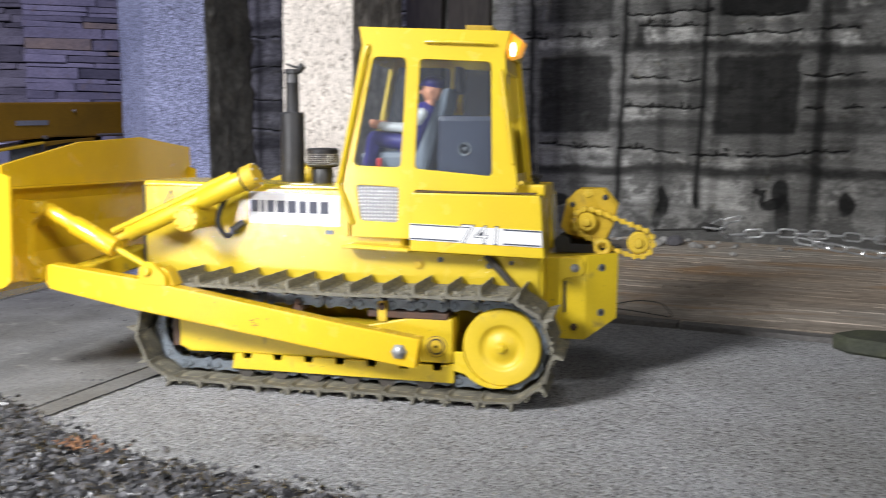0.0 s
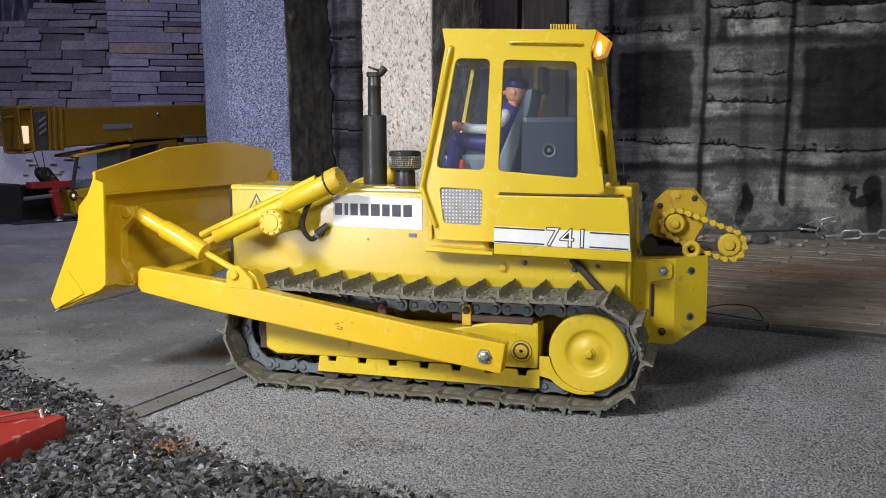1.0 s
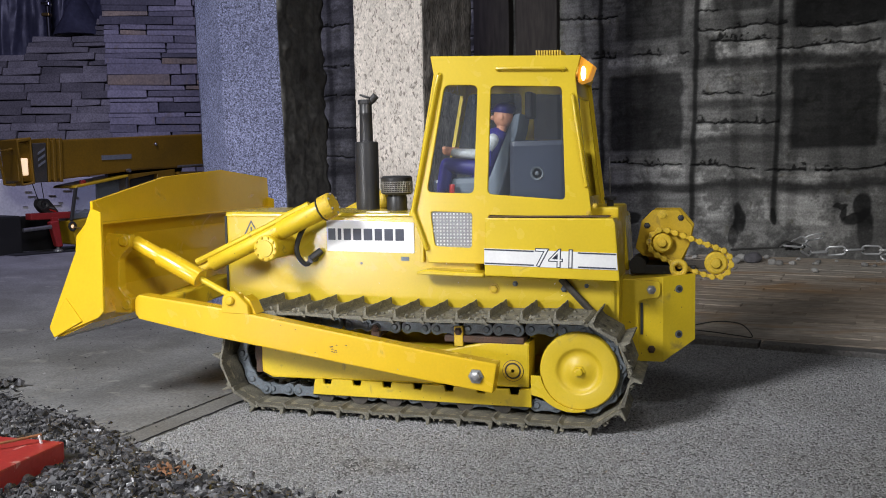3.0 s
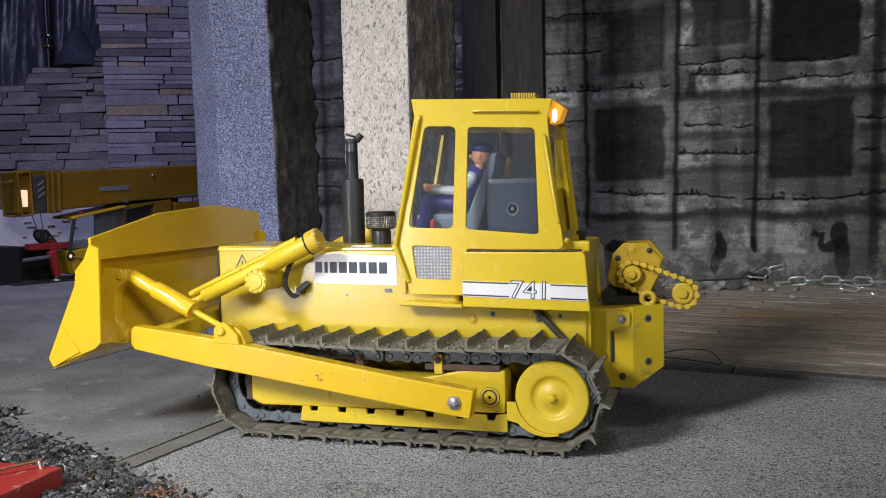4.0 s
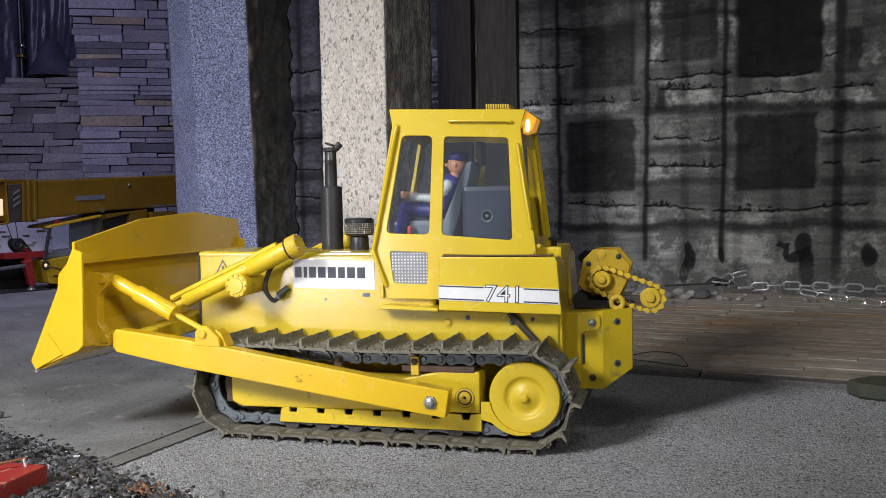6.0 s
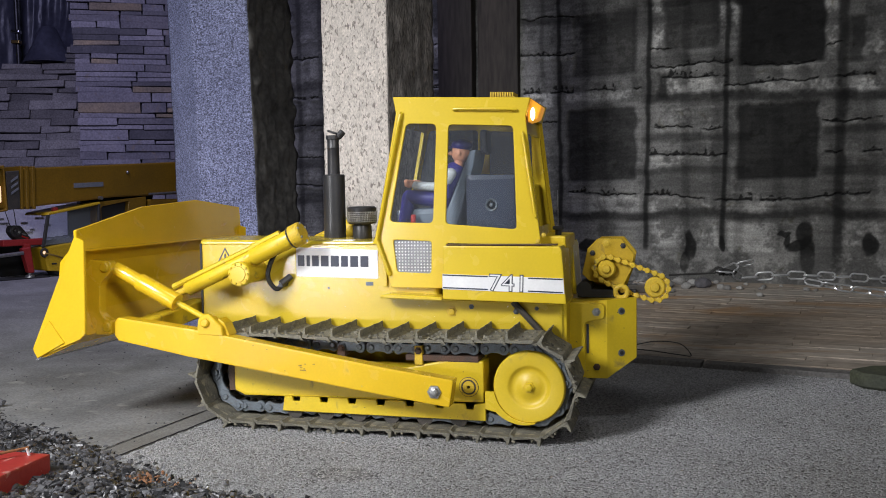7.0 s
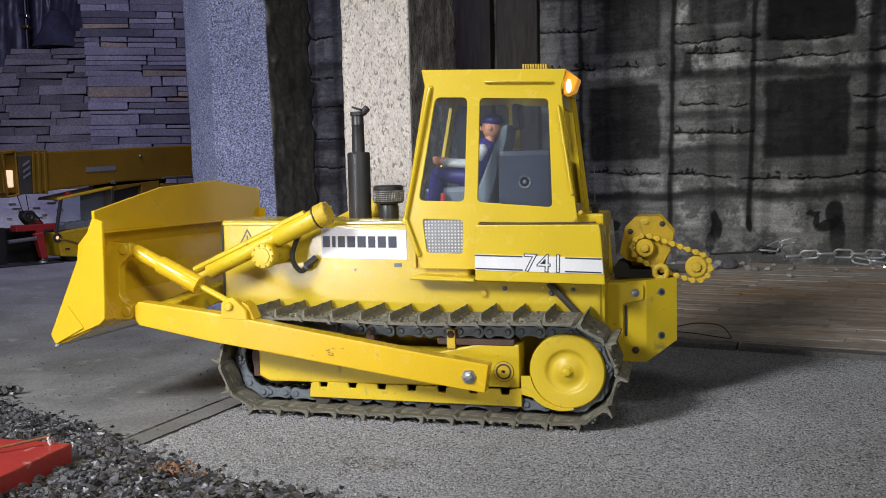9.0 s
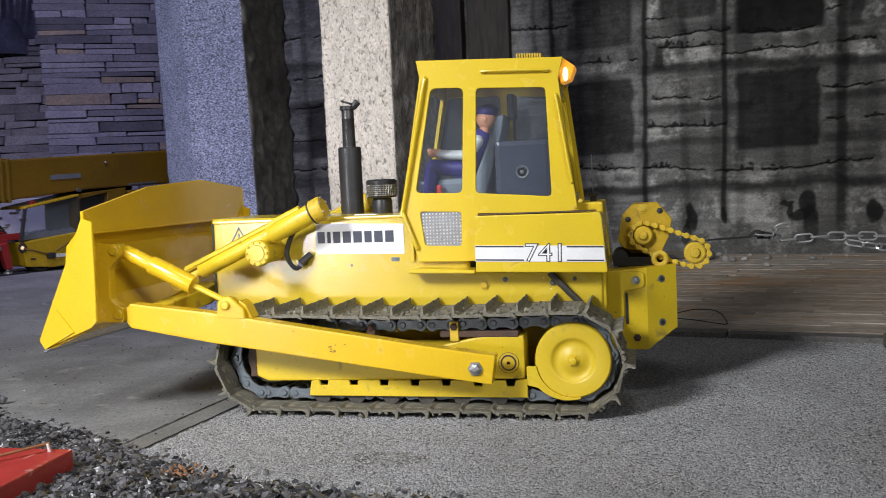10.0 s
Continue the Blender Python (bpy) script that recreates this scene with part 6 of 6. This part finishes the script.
    # final drive
    wheel = part("sprocket", lathe((A.x, f(0.7262), A.y), out, [(0.0290, -0.004), (0.0300, 0.001), (0.0300, 0.0095), (0.0292, 0.0110), (0.0286, 0.0114), (0.0186, 0.0116), (0.0174, 0.0112), (0.0162, 0.0100), (0.0150, 0.0090), (0.0132, 0.0084), (0.0112, 0.0086), (0.0092, 0.0094), (0.0072, 0.0104), (0.0050, 0.0112), (0.0010, 0.0114)], 48), DISC, dozer, "yellow dished final drive disc", smooth=True)
    bolt(A.x, f(0.7149), A.y, 0.0032, 0.0032, YELLOW_SATIN, wheel, d=out)
    teeth = fresh()
    for k in range(20):
        a = 2 * math.pi * k / 20
        m = Matrix.Translation((A.x, f(0.7310), A.y)) @ Matrix.Rotation(a, 4, "Y")
        join(teeth, box(0.0240, 0.0296, -0.003, 0.003, -0.0022, 0.0022, 0.0004), m)
    part("teeth", teeth, DARK_STEEL, wheel)
    ring = [(A.x + (0.0352 - 0.0048 * k / 11) * math.cos(radians(218 + 62 * k / 11)), A.y + (0.0352 - 0.0048 * k / 11) * math.sin(radians(218 + 62 * k / 11))) for k in range(12)]
    inner = [(A.x + 0.0292 * math.cos(a), A.y + 0.0292 * math.sin(a)) for a in np.linspace(radians(280), radians(189), 16)]
    part("drive_guard", bev(plate([(-0.0060, 0.0405), (-0.0060, 0.0255)] + ring + inner, *sorted((f(0.7132), f(0.7156))), w=0), 0.0003, 1), YELLOW, frame_)

# rear frame
rear = fresh()
pts = [(0.054, 0.7860), (0.0880, 0.7860), (0.1125, 0.8000), (0.1125, far(0.8000)), (0.0880, far(0.7860)), (0.054, far(0.7860))]
low = [0.0400, 0.0400, 0.0570, 0.0570, 0.0400, 0.0400]
top = [0.1065, 0.1095, 0.1105, 0.1105, 0.1095, 0.1065]
vb, vt = [rear.verts.new((x, y, z)) for (x, y), z in zip(pts, low)], [rear.verts.new((x, y, z)) for (x, y), z in zip(pts, top)]
rear.faces.new(vb), rear.faces.new(vt)
for i in range(6):
    rear.faces.new((vb[i], vb[(i + 1) % 6], vt[(i + 1) % 6], vt[i]))
rear_frame = part("rear_frame", bev(rear, 0.0012, 2, 15), YELLOW_SATIN, dozer)
part("rear_cheek", plate(rounded([(0.0545, 0.0450), (0.0690, 0.0450), (0.0690, 0.0890), (0.0740, 0.0910), (0.0860, 0.0930), (0.0860, 0.1060), (0.0545, 0.1075)], 0.003, 3), 0.7835, 0.7862, w=0.0005), YELLOW_SATIN, rear_frame)
part("slot", box(0.0702, 0.0722, 0.7852, 0.7862, 0.0620, 0.0880, 0.0), BLACK, rear_frame)
bolt(0.0790, 0.7838, 0.0990, 0.0026, 0.0024, ZINC, rear_frame)
bolt(0.0790, 0.7860, 0.0500, 0.0022, 0.0020, RUST, rear_frame)
nrm = Vector((0.0140, -0.0245, 0)).normalized()
for z in (0.0990, 0.0620):
    c = Vector((0.1000, 0.7929, z)) + nrm * 0.0
    hole_ = part("tapped_hole", lathe(c, nrm, [(0.0034, -0.001), (0.0032, 0.0003), (0.0004, 0.0004)], 14), LINK, rear_frame)
    part("hole_thread", lathe(c, nrm, [(0.0018, -0.001), (0.0018, 0.0006), (0.0003, 0.0007)], 10), BLACK, hole_)

# winch
WY = 0.8100
winch = part("winch", plate([(0.0700, 0.1240), (0.0640, 0.1300), (0.0690, 0.1530), (0.0780, 0.1620), (0.0990, 0.1620), (0.1105, 0.1480), (0.1075, 0.1330), (0.1000, 0.1180)], WY, WY + 0.004, w=0.0005), WINCH_SHADED, dozer, "yellow winch with a chain drive")
part("winch_plate", plate([(0.0700, 0.1120), (0.0640, 0.1300), (0.0690, 0.1530), (0.0780, 0.1620), (0.0990, 0.1620), (0.1105, 0.1480), (0.1075, 0.1330), (0.1000, 0.1120)], WY + 0.038, WY + 0.042, w=0.0005), WINCH_SHADED, winch)
part("drum", lathe((0.086, WY + 0.004, 0.138), (0, 1, 0), [(0.0150, 0), (0.0150, 0.034)], 24), DARK_STEEL, winch)
part("winch_foot", box(0.060, 0.112, WY - 0.004, WY + 0.044, 0.1090, 0.1165, 0.001), BLACK, winch)
part("fairlead", rod((0.1285, WY - 0.002, 0.1190), (0.1285, WY + 0.040, 0.1190), 0.0065, seg=18), YELLOW_DULL, winch)
# added bar, dark to pass for the shaded gap between the wheels
part("winch_beam", box(0.098, 0.124, WY + 0.004, WY + 0.008, 0.1130, 0.1200, 0.0008), DARK_STEEL, winch)
# black cylinder added to fill in the dark void below the winch
part("roll", rod((0.0660, WY - 0.006, 0.1165), (0.0660, WY + 0.030, 0.1165), 0.0068, seg=20), RUBBER, winch)
S1, S2 = Vector((0.0862, 0.1350)), Vector((0.1285, 0.1190))
for c, r in ((S1, 0.0080), (S2, 0.0092)):
    g = part("chain_wheel", lathe((c.x, WY, c.y), (0, -1, 0), [(r, 0), (r, 0.0050), (r * 0.85, 0.0062), (r * 0.5, 0.0062), (r * 0.42, 0.0080), (r * 0.20, 0.0080)], 20), YELLOW_DULL, winch, smooth=True)
    part("axle", lathe((c.x, WY - 0.0078, c.y), (0, -1, 0), [(r * 0.36, 0), (r * 0.36, 0.0010), (0.0006, 0.0012)], 12), YELLOW_DULL, g)
loop = []
d = (S2 - S1).normalized()
nn = Vector((-d.y, d.x))
a0 = math.atan2(nn.y, nn.x)
for k in range(11):
    a = a0 + math.pi * k / 10
    loop.append(S1 + Vector((math.cos(a), math.sin(a))) * 0.0110)
for k in range(1, 4):
    loop.append(S1.lerp(S2, k / 4) - nn * 0.0115 + Vector((0, -0.0012)))
for k in range(11):
    a = a0 + math.pi + math.pi * k / 10
    loop.append(S2 + Vector((math.cos(a), math.sin(a))) * 0.0118)
for k in range(1, 4):
    loop.append(S2.lerp(S1, k / 4) + nn * 0.0115)
lens = [(loop[(i + 1) % len(loop)] - loop[i]).length for i in range(len(loop))]
step = sum(lens) / 24
dist, i, acc, spots = 0.0, 0, 0.0, []
for k in range(24):
    want = k * step
    while acc + lens[i] < want:
        acc += lens[i]
        i += 1
    spots.append(loop[i].lerp(loop[(i + 1) % len(loop)], (want - acc) / lens[i]))
for k in range(24):
    p, q = spots[k], spots[(k + 1) % 24]
    b = fresh()
    y = WY - 0.0046 if k % 2 else WY - 0.0036
    for c in (p, q):
        rod((c.x, y - 0.0016, c.y), (c.x, y + 0.0030, c.y), 0.0025, seg=10, w=0.0006, bm=b)
    m = (p + q) / 2
    ang = math.atan2((q - p).y, (q - p).x)
    join(b, box(-step / 2, step / 2, -0.0008, 0.0008, -0.0014, 0.0014, 0.0004), Matrix.Translation((m.x, y, m.y)) @ Matrix.Rotation(-ang, 4, "Y"))
    part("chain_link", b, YELLOW_DULL, winch)
part("eye_ring", tube([(0.0995 + 0.0052 * math.cos(a), WY - 0.009, 0.1150 + 0.0052 * math.sin(a)) for a in np.linspace(0, 2 * math.pi, 20, endpoint=False)], 0.0024, 8, True), YELLOW_DULL, winch, smooth=True)
for x, z in ((0.0735, 0.1490), (0.1005, 0.1555), (0.0860, 0.1580)):
    bolt(x, WY, z, 0.0018 if x != 0.086 else 0.003, 0.0012, BLACK if x != 0.086 else YELLOW_DULL, winch)
part("loose_wire", tube(curve_pts([(0.112, 0.815, 0.066), (0.130, 0.83, 0.067), (0.150, 0.86, 0.060), (0.160, 0.885, 0.045), (0.150, 0.875, 0.047), (0.128, 0.84, 0.056), (0.112, 0.825, 0.060)], 6), 0.0005, 5), RUBBER, dozer)

# toy driver, one plain figure
fig = fresh()


def limb(p, q, r, slot, r2=None):
    join(fig, rod(p, q, r, r2, 14), slot=slot)
    join(fig, ball(p, r, seg=12), slot=slot)
    join(fig, ball(q, r if r2 is None else r2, seg=12), slot=slot)


DY = 0.795
limb((-0.0640, DY + 0.003, 0.1960), (-0.0510, DY + 0.003, 0.2240), 0.0115, 0, 0.0098)
limb((-0.0475, DY + 0.003, 0.2290), (-0.0460, DY + 0.003, 0.2350), 0.0045, 2)
join(fig, ball((-0.0450, DY + 0.003, 0.2420), 0.0086, (1.0, 0.9, 1.12)), slot=2)
join(fig, ball((-0.0540, DY + 0.003, 0.2415), 0.0020, (1.3, 0.8, 1.0)), slot=2)
join(fig, ball((-0.0445, DY - 0.0050, 0.2415), 0.0022, (0.8, 0.5, 1.1)), slot=2)
join(fig, ball((-0.0435, DY + 0.003, 0.2485), 0.0096, (1.05, 0.95, 0.62)), slot=0)
join(fig, ball((-0.0525, DY + 0.003, 0.2470), 0.0062, (1.0, 0.9, 0.18)), slot=0)
for s in (-1, 1):
    y = DY + 0.003 + s * 0.0120
    limb((-0.0515, y, 0.2225), (-0.0590, y - 0.001, 0.2105), 0.0054, 1, 0.0046)
    limb((-0.0590, y - 0.001, 0.2105), (-0.0850, y, 0.2125), 0.0044, 1, 0.0038)
    join(fig, ball((-0.0905, y, 0.2140), 0.0043, (1.25, 0.8, 0.9)), slot=2)
    join(fig, ball((-0.0940, y + 0.001, 0.2165), 0.0020, (1.3, 0.8, 0.9)), slot=2)
    limb((-0.0640, DY + 0.003 + s * 0.006, 0.1995), (-0.0925, DY + 0.003 + s * 0.007, 0.2020), 0.0074, 0, 0.0068)
    limb((-0.0935, DY + 0.003 + s * 0.007, 0.2005), (-0.0975, DY + 0.003 + s * 0.007, 0.1800), 0.0064, 0, 0.0057)
    limb((-0.0972, DY + 0.003 + s * 0.007, 0.1785), (-0.0980, DY + 0.003 + s * 0.007, 0.1735), 0.0052, 3)
    join(fig, ball((-0.0995, DY + 0.003 + s * 0.007, 0.1715), 0.0056, (1.5, 0.8, 0.75)), slot=3)
    join(fig, box(-0.0590, -0.0520, y - 0.004, y + 0.002, 0.200, 0.2170, 0.002), slot=0)
tagged(part("toy_driver", fig, [BLUE_CLOTH, WHITE_CLOTH, SKIN, BLACK], base=(-0.07, DY, 0.1615), smooth=True, auto=60), "seated toy driver figure in dark blue overalls and cap", "toy figure")
